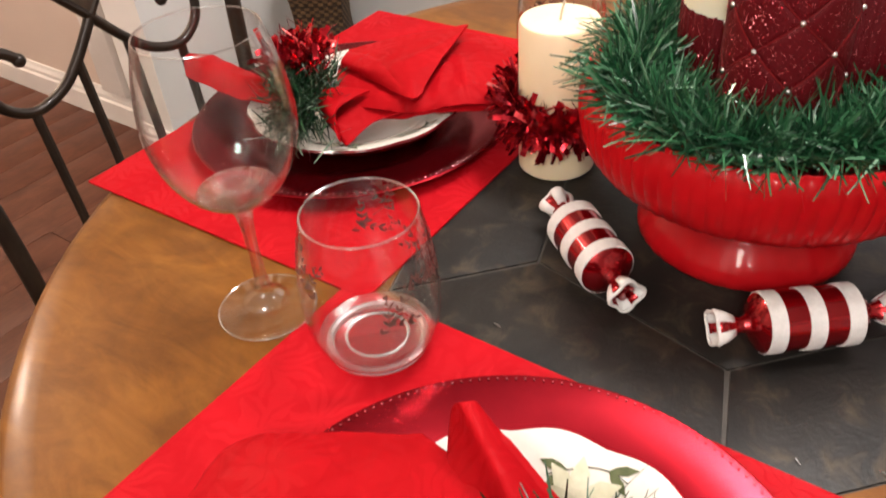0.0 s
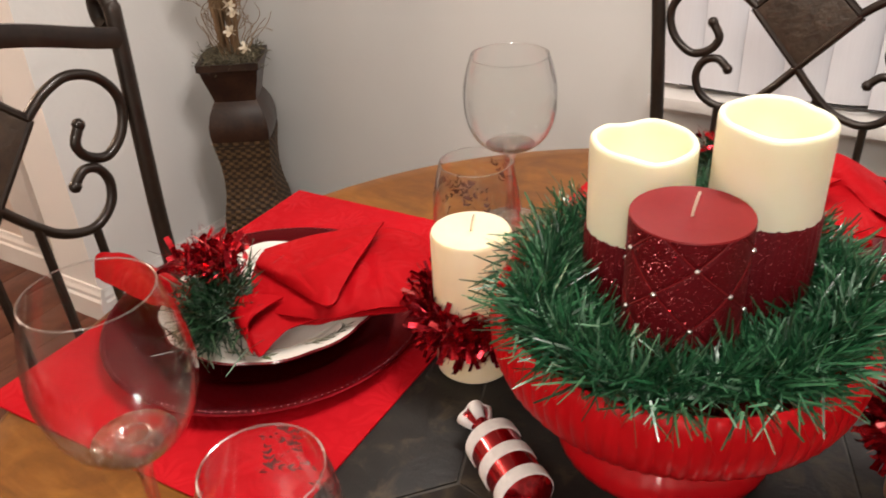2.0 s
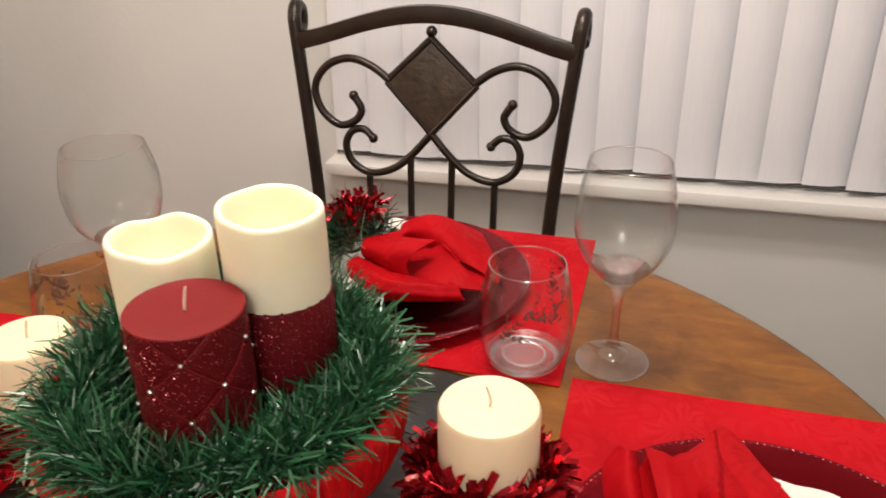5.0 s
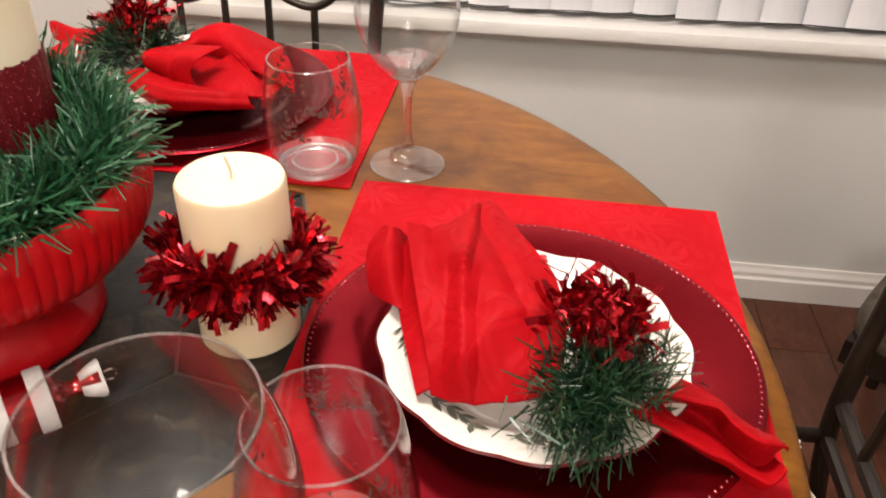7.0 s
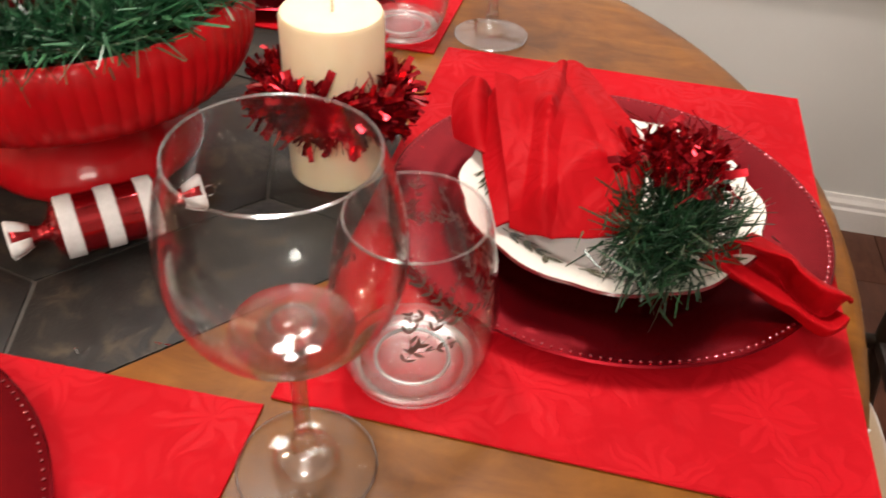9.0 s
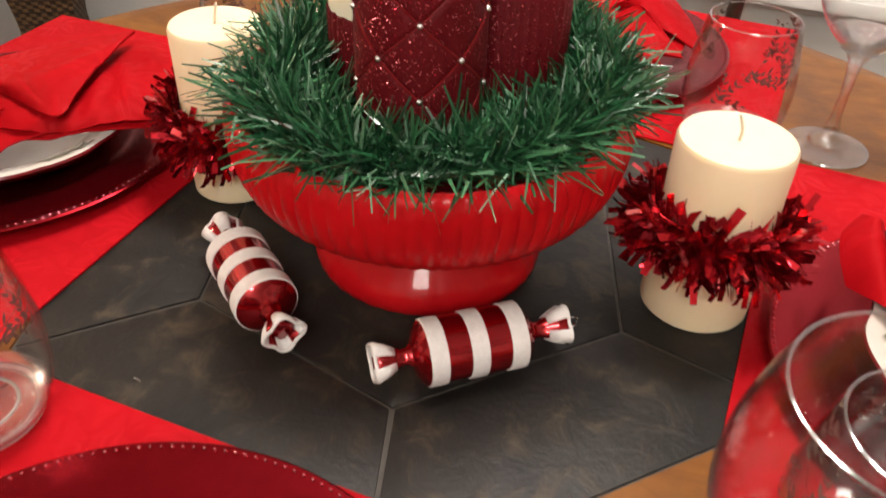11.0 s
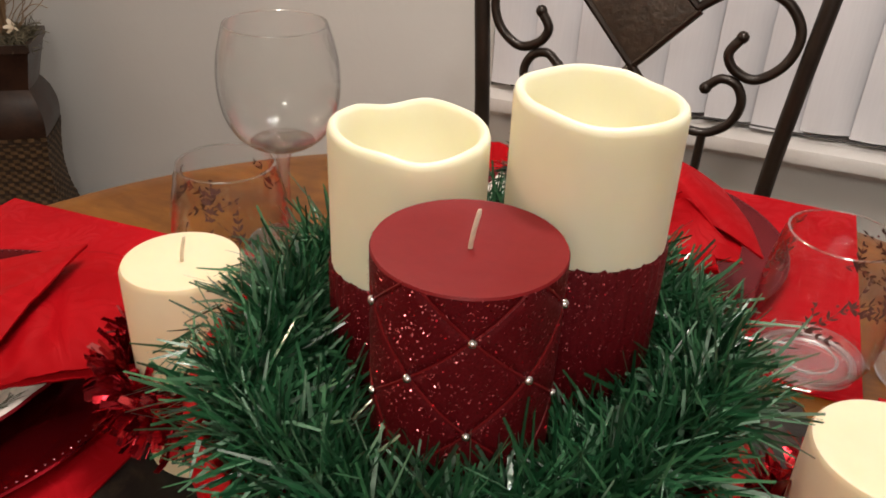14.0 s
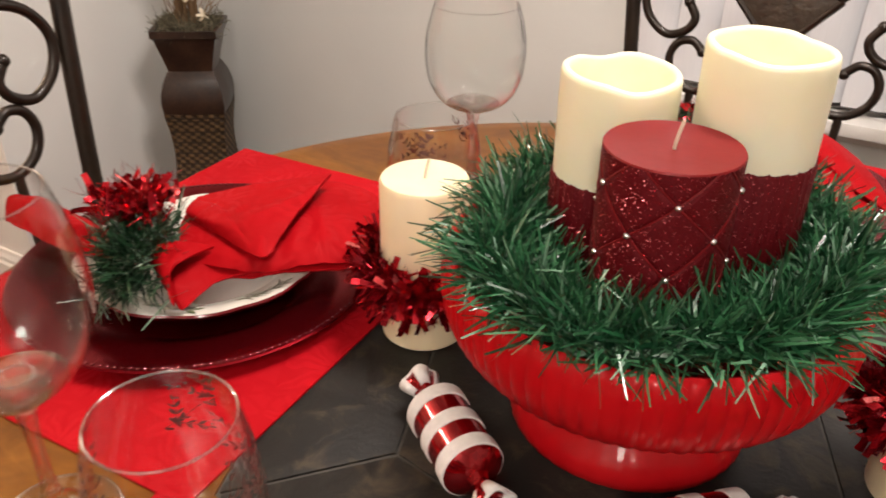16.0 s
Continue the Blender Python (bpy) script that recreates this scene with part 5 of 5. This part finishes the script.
def tinsel_wreath(cx, cy, r, z, seed, count, label):
    """A loop of shredded red foil round a candle."""
    rng = random.Random(seed)
    random.seed(seed)
    w = thing("tinsel_garland", label, "garland", "red tinsel garlands", at=pose(cx, cy, z))
    s = Soup()
    for k in range(count):
        a = 2 * math.pi * k / count
        droop = 0.006 * math.sin(a + seed)
        c = Vector((r * math.cos(a), r * math.sin(a), droop + rng.gauss(0, 0.003)))
        th = rng.uniform(0, 2 * math.pi)
        out = Vector((math.cos(a) * math.cos(th), math.sin(a) * math.cos(th), math.sin(th))) + Vector((-math.sin(a), math.cos(a), 0)) * rng.gauss(0, 0.35)
        if math.cos(th) < -0.2:
            out -= Vector((math.cos(a), math.sin(a), 0)) * 1.6 * math.cos(th)
        kind = rng.random()
        if kind < 0.40:
            s.strip(c, out, rng.uniform(0.020, 0.036), rng.uniform(0.0034, 0.0070), rng.uniform(-3.0, 3.0), 5, 0.9)
        else:
            s.strip(c, out, rng.uniform(0.014, 0.030), 0.0012, rng.uniform(-1.2, 1.2), 3, 0.5)
    part("foil", s, TINSEL, w)
    s = Soup()
    s.tube([(r * math.cos(2 * math.pi * k / 32), r * math.sin(2 * math.pi * k / 32), 0.006 * math.sin(2 * math.pi * k / 32 + seed)) for k in range(32)], 0.0015, 6, closed=True)
    part("wire_core", s, TINSEL, w)
    return w


pillar_candle(0.1965, 0.0190, 0.0382, 0.136, 21, "ivory pillar candle with a red tinsel garland")
tinsel_wreath(0.1965, 0.0190, 0.0420, TZ + 0.068, 22, 2100, "bushy red tinsel garland hung round an ivory candle")
pillar_candle(-0.190, 0.0105, 0.0354, 0.144, 23, "tall ivory pillar candle with a red tinsel garland")
tinsel_wreath(-0.190, 0.0105, 0.0395, TZ + 0.062, 24, 1700, "bushy red tinsel garland hung round an ivory candle")

# ---- centrepiece ----
STAND_Z = TZ + 0.094


def flute(r, z, a):
    k = max(0.0, min(1.0, (r - 0.108) / 0.014)) * (1.0 if z < 0.128 else 0.6)
    return r * (1 + 0.011 * k * (abs(math.cos(38 * a)) ** 0.8 - 0.5)), z


def scalloped_foot(r, z, a):
    k = max(0.0, min(1.0, (r - 0.070) / 0.012))
    return r * (1 + 0.007 * k * (abs(math.cos(19 * a)) ** 0.8 - 0.6)), z


stand = thing("cake_stand", "glossy red ceramic footed cake stand with a fluted rim", "cake stand", at=pose(-0.006, -0.002, TZ))
s = Soup()
s.lathe([(0.0, 0.093), (0.112, 0.093), (0.119, 0.098), (0.124, 0.112), (0.1275, 0.130), (0.1305, 0.1368), (0.1335, 0.1382), (0.1368, 0.1366), (0.1392, 0.131), (0.1402, 0.122), (0.1396, 0.109), (0.1372, 0.097), (0.1330, 0.0865), (0.1268, 0.0780), (0.1180, 0.0722), (0.108, 0.0695), (0.0, 0.0700)], 456, wobble=flute)
part("bowl", s, CERAMIC, stand)
s = Soup()
s.lathe([(0.066, 0.071), (0.0600, 0.066), (0.0580, 0.059), (0.0600, 0.050), (0.0650, 0.041), (0.0715, 0.032), (0.0790, 0.0235), (0.0848, 0.0160), (0.0868, 0.0090), (0.0860, 0.003), (0.083, 0.0), (0.0, 0.0)], 240, wobble=scalloped_foot)
part("foot", s, CERAMIC, stand)

random.seed(77)
wreath = thing("green_garland", "bushy green film garland wreath laid on the red stand", "garland", at=pose(-0.004, -0.006, STAND_Z))
s = Soup()
rg = random.Random(31)
for k in range(7800):
    a = rg.uniform(0, 2 * math.pi)
    inner_coil = k % 4 == 0
    major = (0.080 if inner_coil else 0.1065) + 0.006 * math.sin(3 * a + 1) + 0.005 * math.sin(7 * a)
    th = rg.uniform(0.1, math.pi) if inner_coil else rg.uniform(-0.05, math.pi + 0.2)
    c = Vector((major * math.cos(a) + rg.gauss(0, 0.007), major * math.sin(a) + rg.gauss(0, 0.007), (0.034 if inner_coil else 0.046) + 0.016 * max(0.0, math.sin(a + 0.25)) ** 0.8 + rg.gauss(0, 0.006)))
    if any(math.hypot(c.x - x, c.y - y) < 0.041 for x, y in ((0.014, -0.054), (-0.046, 0.018), (0.041, 0.028))):
        continue
    out = Vector((math.cos(a) * math.cos(th), math.sin(a) * math.cos(th), math.sin(th))) + Vector((-math.sin(a), math.cos(a), 0)) * rg.gauss(0, 0.6) + Vector((rg.gauss(0, 0.25), rg.gauss(0, 0.25), rg.gauss(0, 0.2)))
    length = rg.uniform(0.023, 0.046)
    tip = c + out.normalized() * length
    if tip.z < 0.050 and math.hypot(tip.x, tip.y) > 0.112:
        out.z = abs(out.z) + 0.25
    s.strip(c, out, length, rg.uniform(0.0017, 0.0034), rg.uniform(-0.5, 0.5), 2, 0.4)
for k in range(300):
    a = rg.uniform(0, 2 * math.pi)
    c = Vector((0.134 * math.cos(a), 0.138 * math.sin(a), 0.052 + rg.uniform(0, 0.012)))
    s.strip(c, (math.cos(a) + rg.gauss(0, 0.5), math.sin(a) + rg.gauss(0, 0.5), rg.uniform(-0.9, 0.3)), rg.uniform(0.014, 0.030), rg.uniform(0.0014, 0.0024), rg.uniform(-0.3, 0.3), 2, 0.4)
part("film_tuft", s, NEEDLE, wreath, "glossy dark green film needles")
s = Soup()
s.tube([(0.110 * math.cos(2 * math.pi * k / 40), 0.110 * math.sin(2 * math.pi * k / 40), 0.044) for k in range(40)], 0.004, 8, closed=True)
part("wire_core", s, NEEDLE, wreath)

def glitter_flakes(parent, r, z0, z1, count, seed):
    """Loose flakes that stand off the glitter and catch the lamps."""
    rng = random.Random(seed)
    s = Soup()
    for _ in range(count):
        a, z = rng.uniform(0, 2 * math.pi), rng.uniform(z0, z1)
        n = Vector((math.cos(a) + rng.gauss(0, 0.5), math.sin(a) + rng.gauss(0, 0.5), rng.gauss(0, 0.5))).normalized()
        u = n.orthogonal().normalized()
        v = n.cross(u)
        c, w = Vector((r * math.cos(a), r * math.sin(a), z)), rng.uniform(0.00028, 0.00055)
        s.face([c + u * w, c + v * w, c - u * w, c - v * w])
    tagged(part("loose_glitter", s, FLAKE, parent, "loose shiny red glitter flakes", smooth=False), kind="stuff")


red = thing("glitter_candle", "dark red glitter pillar candle quilted with silver studs", "candle", at=pose(0.0092, -0.0557, STAND_Z))
RH, RR = 0.9872 - STAND_Z, 0.0391


def quilt(r, z, a):
    if r < RR - 0.003:
        return r, z
    u = (a - radians(-67)) / radians(72)
    w = (z - (0.968 - STAND_Z)) / 0.0445
    p, q = (u + w) % 1.0, (u - w) % 1.0
    near = min(min(p, 1 - p), min(q, 1 - q))
    return r - 0.0016 * math.exp(-(near / 0.035) ** 2), z


s = Soup()
s.lathe([(0.0, 0.0), (RR - 0.001, 0.0)] + [(RR, 0.001 + (RH - 0.002) * k / 70) for k in range(71)], 240, wobble=quilt)
part("glitter_side", s, GLITTER, red, "dark red glitter with quilted grooves")
s = Soup()
s.lathe([(RR, RH - 0.001), (RR - 0.0006, RH), (RR - 0.002, RH - 0.0004), (RR * 0.5, RH - 0.0015), (0.0, RH - 0.002)], 96)
part("wax_top", s, RED_WAX, red, "matt dusty red wax top")
glitter_flakes(red, RR + 0.0004, 0.03, RH - 0.0012, 1500, 3)
wick(red, 0, 0, RH - 0.002, 0.003)
for k in range(5):
    for ang, z in ((-67 + 72 * k, 0.968), (-31 + 72 * k, 0.9457), (-67 + 72 * k, 0.9235), (-31 + 72 * k, 0.9012)):
        s = Soup()
        s.ball((RR * math.cos(radians(ang)), RR * math.sin(radians(ang)), z - STAND_Z), 0.0021, 10)
        part("stud", s, STUD, red)


for hand in (-1, 1):
    for k in range(5):
        s = Soup()
        path = []
        for i in range(41):
            z = 0.862 + (0.9868 - 0.862) * i / 40
            a = radians(-67 + 72 * k + hand * 36 * (z - 0.968) / 0.0223)
            path.append(((RR - 0.0006) * math.cos(a), (RR - 0.0006) * math.sin(a), z - STAND_Z))
        s.tube(path, 0.0006, 5)
        part("quilt_cord", s, RED_WAX, red, "thin red cord")


def led_candle(cx, cy, r, top, band, lip_mm, seed, label):
    """A hollow wax shell with a melted, wavy lip over a glitter sleeve; lip_mm: (degrees, millimetres over the top) round the lip."""
    c = thing("flameless_candle", label, "candle", "flameless candles", at=pose(cx, cy, STAND_Z))
    h = top - STAND_Z
    knots = sorted(lip_mm)

    def wave(a):
        d = math.degrees(a) % 360
        for i, (d0, w0) in enumerate(knots):
            d1, w1 = knots[(i + 1) % len(knots)]
            span = (d1 - d0) % 360
            off = (d - d0) % 360
            if off <= span:
                t = off / span
                return (w0 + (w1 - w0) * t * t * (3 - 2 * t)) * 0.001
        return 0.0

    def lip(rr, z, a):
        k = max(0.0, min(1.0, (z - (h - 0.035)) / 0.035))
        w = wave(a)
        return rr * (1 + (0.008 * math.cos(3 * a + seed) + 1.6 * w) * k + 0.003 * math.sin(5 * a + seed + z * 60)), z + w * k

    s = Soup()
    s.lathe([(r - 0.002, band), (r, band + 0.001)] + [(r, band + (h - 0.004 - band) * k / 8) for k in range(1, 9)] + [(r - 0.0006, h - 0.0017), (r - 0.0018, h - 0.0003), (r - 0.0032, h), (r - 0.0044, h - 0.0008), (r - 0.0053, h - 0.0030), (r - 0.0060, h - 0.010), (r - 0.0066, h - 0.022), (r - 0.0080, h - 0.034), (r - 0.012, h - 0.039), (0.0, h - 0.040)], 120, wobble=lip)
    part("wax_shell", s, LED_WAX, c)
    s = Soup()
    s.lathe([(0.0, 0.0), (r + 0.0004, 0.0), (r + 0.0012, 0.002), (r + 0.0012, band - 0.0012), (r + 0.0003, band + 0.0010), (r - 0.002, band + 0.0010)], 160, wobble=lambda rr, z, a: (rr + 0.0003 * math.sin(37 * a), z + (0.0009 * math.sin(23 * a + seed) + 0.0006 * math.sin(61 * a) if z > band - 0.003 else 0.0)))
    part("glitter_sleeve", s, GLITTER, c, "dark red glitter sleeve")
    glitter_flakes(c, r + 0.0014, 0.030, band + 0.0022, 900, seed)
    return c


led_candle(-0.0435, 0.0055, 0.0378, 1.0058, 0.9345 - STAND_Z, ((62, -0.5), (97, 0.6), (131, -2.9), (165, 0.4), (204, 1.6), (267, -0.4), (303, -4.4), (345, -2.2), (24, -1.4)), 1, "short cream flameless candle with a wavy lip and glitter base")
led_candle(0.0400, 0.0180, 0.0377, 1.0316, 0.9630 - STAND_Z, ((59, -3.0), (90, -0.2), (122, 0.8), (151, 0.0), (190, 1.4), (235, -0.5), (280, -3.6), (320, -2.4), (5, -2.6)), 2, "tall cream flameless candle with a wavy lip and glitter base")


def candy_ornament(a, b, label, seed):
    """A wrapped sweet from its tail end a to its loop end b."""
    a, b = Vector(a), Vector(b)
    mid, d = (a + b) / 2, (b - a).normalized()
    turn = math.degrees(math.atan2(d.y, d.x))
    c = thing("candy_ornament", label, "ornament", "candy ornaments", at=pose(mid.x, mid.y, TZ + 0.0222, 0, 0, turn))
    half, r = 0.0365, 0.0212
    s = Soup()
    prof = [(0.003, -half - 0.006), (0.010, -half - 0.003), (r - 0.004, -half), (r, -half + 0.004)] + [(r, -half + 0.004 + (2 * half - 0.008) * k / 8) for k in range(1, 9)] + [(r - 0.004, half), (0.010, half + 0.003), (0.003, half + 0.006)]
    rows = [[(x, rr * math.cos(2 * math.pi * j / 48), rr * math.sin(2 * math.pi * j / 48)) for j in range(48)] for rr, x in prof]
    s.grid([list(reversed(r_)) for r_ in rows], closed_v=True)
    part("barrel", s, FOIL_RED, c, "mirror-red barrel")
    for x in (-0.0265, 0.0, 0.0265):
        s = Soup()
        w = 0.0062
        prof = [(r - 0.0005, x - w), (r + 0.0009, x - w + 0.0008), (r + 0.0011, x), (r + 0.0009, x + w - 0.0008), (r - 0.0005, x + w)]
        s.grid([list(reversed([(xx, rr * math.cos(2 * math.pi * j / 48), rr * math.sin(2 * math.pi * j / 48)) for j in range(48)])) for rr, xx in prof], closed_v=True)
        part("stripe", s, FLOCK, c, "white glitter stripe")
    for sg in (-1, 1):
        s = Soup()
        rows = []
        for t, rr in ((0.0, 0.0085), (0.004, 0.0052), (0.008, 0.0046), (0.013, 0.0068), (0.019, 0.0100), (0.026, 0.0125)):
            rows.append([(sg * (half + 0.002 + t), rr * (1 + 0.14 * math.cos(4 * 2 * math.pi * j / 40) * min(1, t / 0.012)) * math.cos(2 * math.pi * j / 40), rr * (1 + 0.14 * math.cos(4 * 2 * math.pi * j / 40) * min(1, t / 0.012)) * math.sin(2 * math.pi * j / 40)) for j in range(40)])
        s.grid(rows if sg < 0 else [list(reversed(q)) for q in rows], closed_v=True)
        s.face([(p[0] - sg * 0.006, p[1] * 0.6, p[2] * 0.6) for p in rows[-1]])
        fan = part("twisted_end", s, FOIL_RED, c, "fluted red wrapper end")
        sol = fan.modifiers.new("foil_thickness", "SOLIDIFY")
        sol.thickness = 0.0008
        for j0 in (0, 10, 20, 30):
            s = Soup()
            panel = []
            for r_ in rows[3:]:
                panel.append([(r_[j % 40][0], r_[j % 40][1] * 1.06, r_[j % 40][2] * 1.06) for j in range(j0 - 3, j0 + 4)])
            s.grid(panel)
            ob = part("white_panel", s, FLOCK, fan, "white glitter panel")
            sol = ob.modifiers.new("flock_thickness", "SOLIDIFY")
            sol.thickness, sol.offset = 0.0016, 0.0
        s = Soup()
        s.tube([(p[0], p[1], p[2]) for p in rows[-1]], 0.0013, 6, closed=True)
        part("white_edge", s, FLOCK, fan, "white glitter edging")
    s = Soup()
    s.tube([(half + 0.034 + 0.0045 * math.cos(q), 0.0, 0.0045 * math.sin(q)) for q in (2 * math.pi * k / 20 for k in range(20))], 0.0007, 6, closed=True)
    part("hanging_loop", s, STUD, c, "small wire loop")
    return c


candy_ornament((-0.039, -0.156, 0), (-0.144, -0.075, 0), "red and white striped candy ornament lying on slate", 1)
candy_ornament((0.022, -0.155, 0), (0.122, -0.070, 0), "red and white striped candy ornament lying by the stand", 2)

rng = random.Random(61)
s = Soup()
for x, y in ((0.150, -0.198), (0.162, -0.187), (0.156, -0.198), (0.079, -0.2655), (0.1005, -0.2146), (0.232, 0.075), (0.262, -0.120), (-0.12, -0.21)):
    s.strip((x, y, TZ + 0.0014), (rng.gauss(0, 1), rng.gauss(0, 1), 0.05), rng.uniform(0.003, 0.006), 0.0009, 0.2, 2, 0.6, Vector((0, 0, 1)))
single("foil_flecks", s, STUD, "tiny silver foil flecks strewn on the table", "flecks", kind="stuff")
s = Soup()
for ang in (-1.9, -2.4, -13.0, -13.6, -7.2):
    a = radians(ang)
    s.ball((RIM_C[0] + 0.6085 * math.cos(a), RIM_C[1] + 0.6085 * math.sin(a), TZ - 0.030 + rng.uniform(-0.006, 0.006)), rng.uniform(0.0010, 0.0020), 6, 1.6)
tagged(part("edge_chips", s, FLOCK, table, "small pale chips in the varnish"), kind="stuff")

# ---- corner vase ----
vase = thing("floor_vase", "tall square brown floor vase with a woven body in the corner", "vase", at=pose(-1.441, 0.968, 0, 0, 0, 33))


def square_rows(profile, n=9, soft=0.14):
    rows = []
    for w, z in profile:
        ring = []
        for side in range(4):
            for k in range(n):
                t = -1 + 2 * k / n
                p = Vector((t, -1)) if side == 0 else Vector((1, t)) if side == 1 else Vector((-t, 1)) if side == 2 else Vector((-1, -t))
                m = max(abs(p.x), abs(p.y))
                q = p.normalized() * m
                p = p.lerp(q, soft)
                ring.append((p.x * w * 0.455, p.y * w * 0.455, z * 0.962))
        rows.append(ring)
    return rows


s = Soup()
s.grid(square_rows([(0.150, 0.625), (0.158, 0.648), (0.182, 0.650), (0.182, 0.632), (0.168, 0.626), (0.158, 0.605), (0.138, 0.570), (0.126, 0.545), (0.124, 0.538)]), closed_v=True)
part("neck", s, VASE_WOOD, vase, "dark lacquered flared neck")
s = Soup()
s.grid(square_rows([(0.124, 0.540), (0.134, 0.534), (0.158, 0.510), (0.174, 0.480), (0.178, 0.455), (0.174, 0.438), (0.171, 0.430)]), closed_v=True)
part("shoulder", s, VASE_WOOD, vase, "brown lacquered shoulder")
s = Soup()
body = square_rows([(0.174 - 0.024 * math.sin(math.pi * min(1.0, k / 50)) + 0.045 * max(0.0, (k - 38) / 52) ** 1.3, 0.430 - 0.400 * k / 90) for k in range(91)], 22)
for i, ring in enumerate(body):
    for j, p in enumerate(ring):
        k = 1 + 0.045 * math.sin(i * 1.35 + (math.pi if (j // 2) % 2 else 0)) * abs(math.sin(j * math.pi / 2 + 0.4))
        ring[j] = (p[0] * k, p[1] * k, p[2])
s.grid(body, closed_v=True)
for q in range(len(s.f)):
    i, j = divmod(q, 88)
    s.m[q] = 1 if math.sin((i + 0.5) * 1.35 + (math.pi if (j // 2) % 2 else 0)) > 0.25 else 0
part("woven_body", s, [WEAVE, WEAVE_LIGHT], vase, "dark woven rattan lower body")
s = Soup()
s.grid(square_rows([(0.0, 0.0), (0.222, 0.0), (0.222, 0.026), (0.215, 0.034)]), closed_v=True)
part("base", s, VASE_WOOD, vase)
rg = random.Random(51)
random.seed(52)
flowers = thing("dried_flowers", "dried stalks, twigs and cream flowers standing in moss", "dried flowers", at=pose(-1.441, 0.968, 0.604, 0, 0, 33))
s = Soup()
for _ in range(1500):
    c = (rg.uniform(-0.070, 0.070), rg.uniform(-0.070, 0.070), rg.uniform(0.0, 0.030))
    s.strip(c, (rg.gauss(0, 1), rg.gauss(0, 1), rg.gauss(0.4, 0.6)), rg.uniform(0.015, 0.04), 0.0022, rg.uniform(-3, 3), 4, 0.6)
part("moss", s, MOSS, flowers, "tangled dried moss")
for k in range(26):
    a = rg.uniform(0, 6.28)
    lean_x, lean_y = rg.gauss(0, 0.05), rg.gauss(0, 0.05)
    h = rg.uniform(0.30, 0.75)
    s = Soup()
    s.tube(spline([(0.02 * math.cos(a), 0.02 * math.sin(a), 0.0), (0.022 * math.cos(a) + lean_x * 0.35, 0.022 * math.sin(a) + lean_y * 0.35, h * 0.5), (0.028 * math.cos(a) + lean_x * 0.8, 0.028 * math.sin(a) + lean_y * 0.8, h)], 5), rg.uniform(0.0025, 0.006), 6)
    part("stalk", s, STALK, flowers)
for k in range(34):
    a = rg.uniform(0, 6.28)
    p = [Vector((0.03 * math.cos(a), 0.03 * math.sin(a), rg.uniform(0.0, 0.1)))]
    way = Vector((math.cos(a), math.sin(a), rg.uniform(0.9, 2.2)))
    for i in range(5):
        p.append(p[-1] + way.normalized() * 0.028)
        way += Vector((rg.gauss(0, 0.7) - 6 * p[-1].x, rg.gauss(0, 0.7) - 6 * p[-1].y, rg.gauss(0, 0.5)))
    s = Soup()
    s.tube(spline(p, 4), 0.0010, 5)
    part("twig", s, STALK, flowers)
for centre, size, count in (((-0.018, -0.050, 0.255), 0.044, 160), ((0.02, -0.05, 0.36), 0.036, 110)):
    s = Soup()
    for _ in range(count):
        out = Vector((rg.gauss(0, 1), rg.gauss(0, 1), rg.gauss(0, 1))).normalized()
        s.strip(Vector(centre) + out * size * 0.35, out, size * rg.uniform(0.55, 0.8), size * 0.34, rg.uniform(-1.2, 1.2), 3, 0.7)
    part("blossom", s, PETAL, flowers, "cream dried blossom")
for centre in ((0.030, -0.070, 0.165), (0.026, -0.080, 0.105), (0.058, -0.080, 0.062), (0.040, -0.075, 0.150)):
    s = Soup()
    for k in range(6):
        a = 2 * math.pi * k / 6
        s.strip(centre, (math.cos(a), -0.5 + rg.gauss(0, 0.2), math.sin(a)), 0.018, 0.013, rg.uniform(-0.8, 0.8), 3, 0.5)
    part("small_flower", s, PETAL, flowers, "small cream dried flower")

# ---- floor planks ----
floor = block("floor", (-3.72, BACK_Y - 0.12, -0.06), (RIGHT_X + 0.12, WALL_Y + 0.16, -0.006), GAP, "dark brown wooden plank floor", "floor")
plank_w, plank_l = 0.127, 1.25
plank_mesh = {}
for i in range(int((RIGHT_X + 3.6) / plank_w)):
    x0 = -3.6 + i * plank_w
    y = BACK_Y - random.Random(i).uniform(0, plank_l)
    while y < WALL_Y:
        y0, y1 = max(y, BACK_Y), min(y + plank_l, WALL_Y)
        length = round(y1 - y0, 3)
        if length > 0.02 and not (x0 < LEFT_X - 0.1 and y0 > 0.615):
            if length not in plank_mesh:
                s = Soup()
                s.box((0.0008, 0.0008, -0.012), (plank_w - 0.0008, length - 0.0008, 0.0))
                plank_mesh[length] = s.mesh("plank", FLOOR, weld=True, bevel=0.001)
            ob = new("plank", plank_mesh[length])
            ob.parent = floor
            ob.location = (x0, y0, 0.0)
        y += plank_l
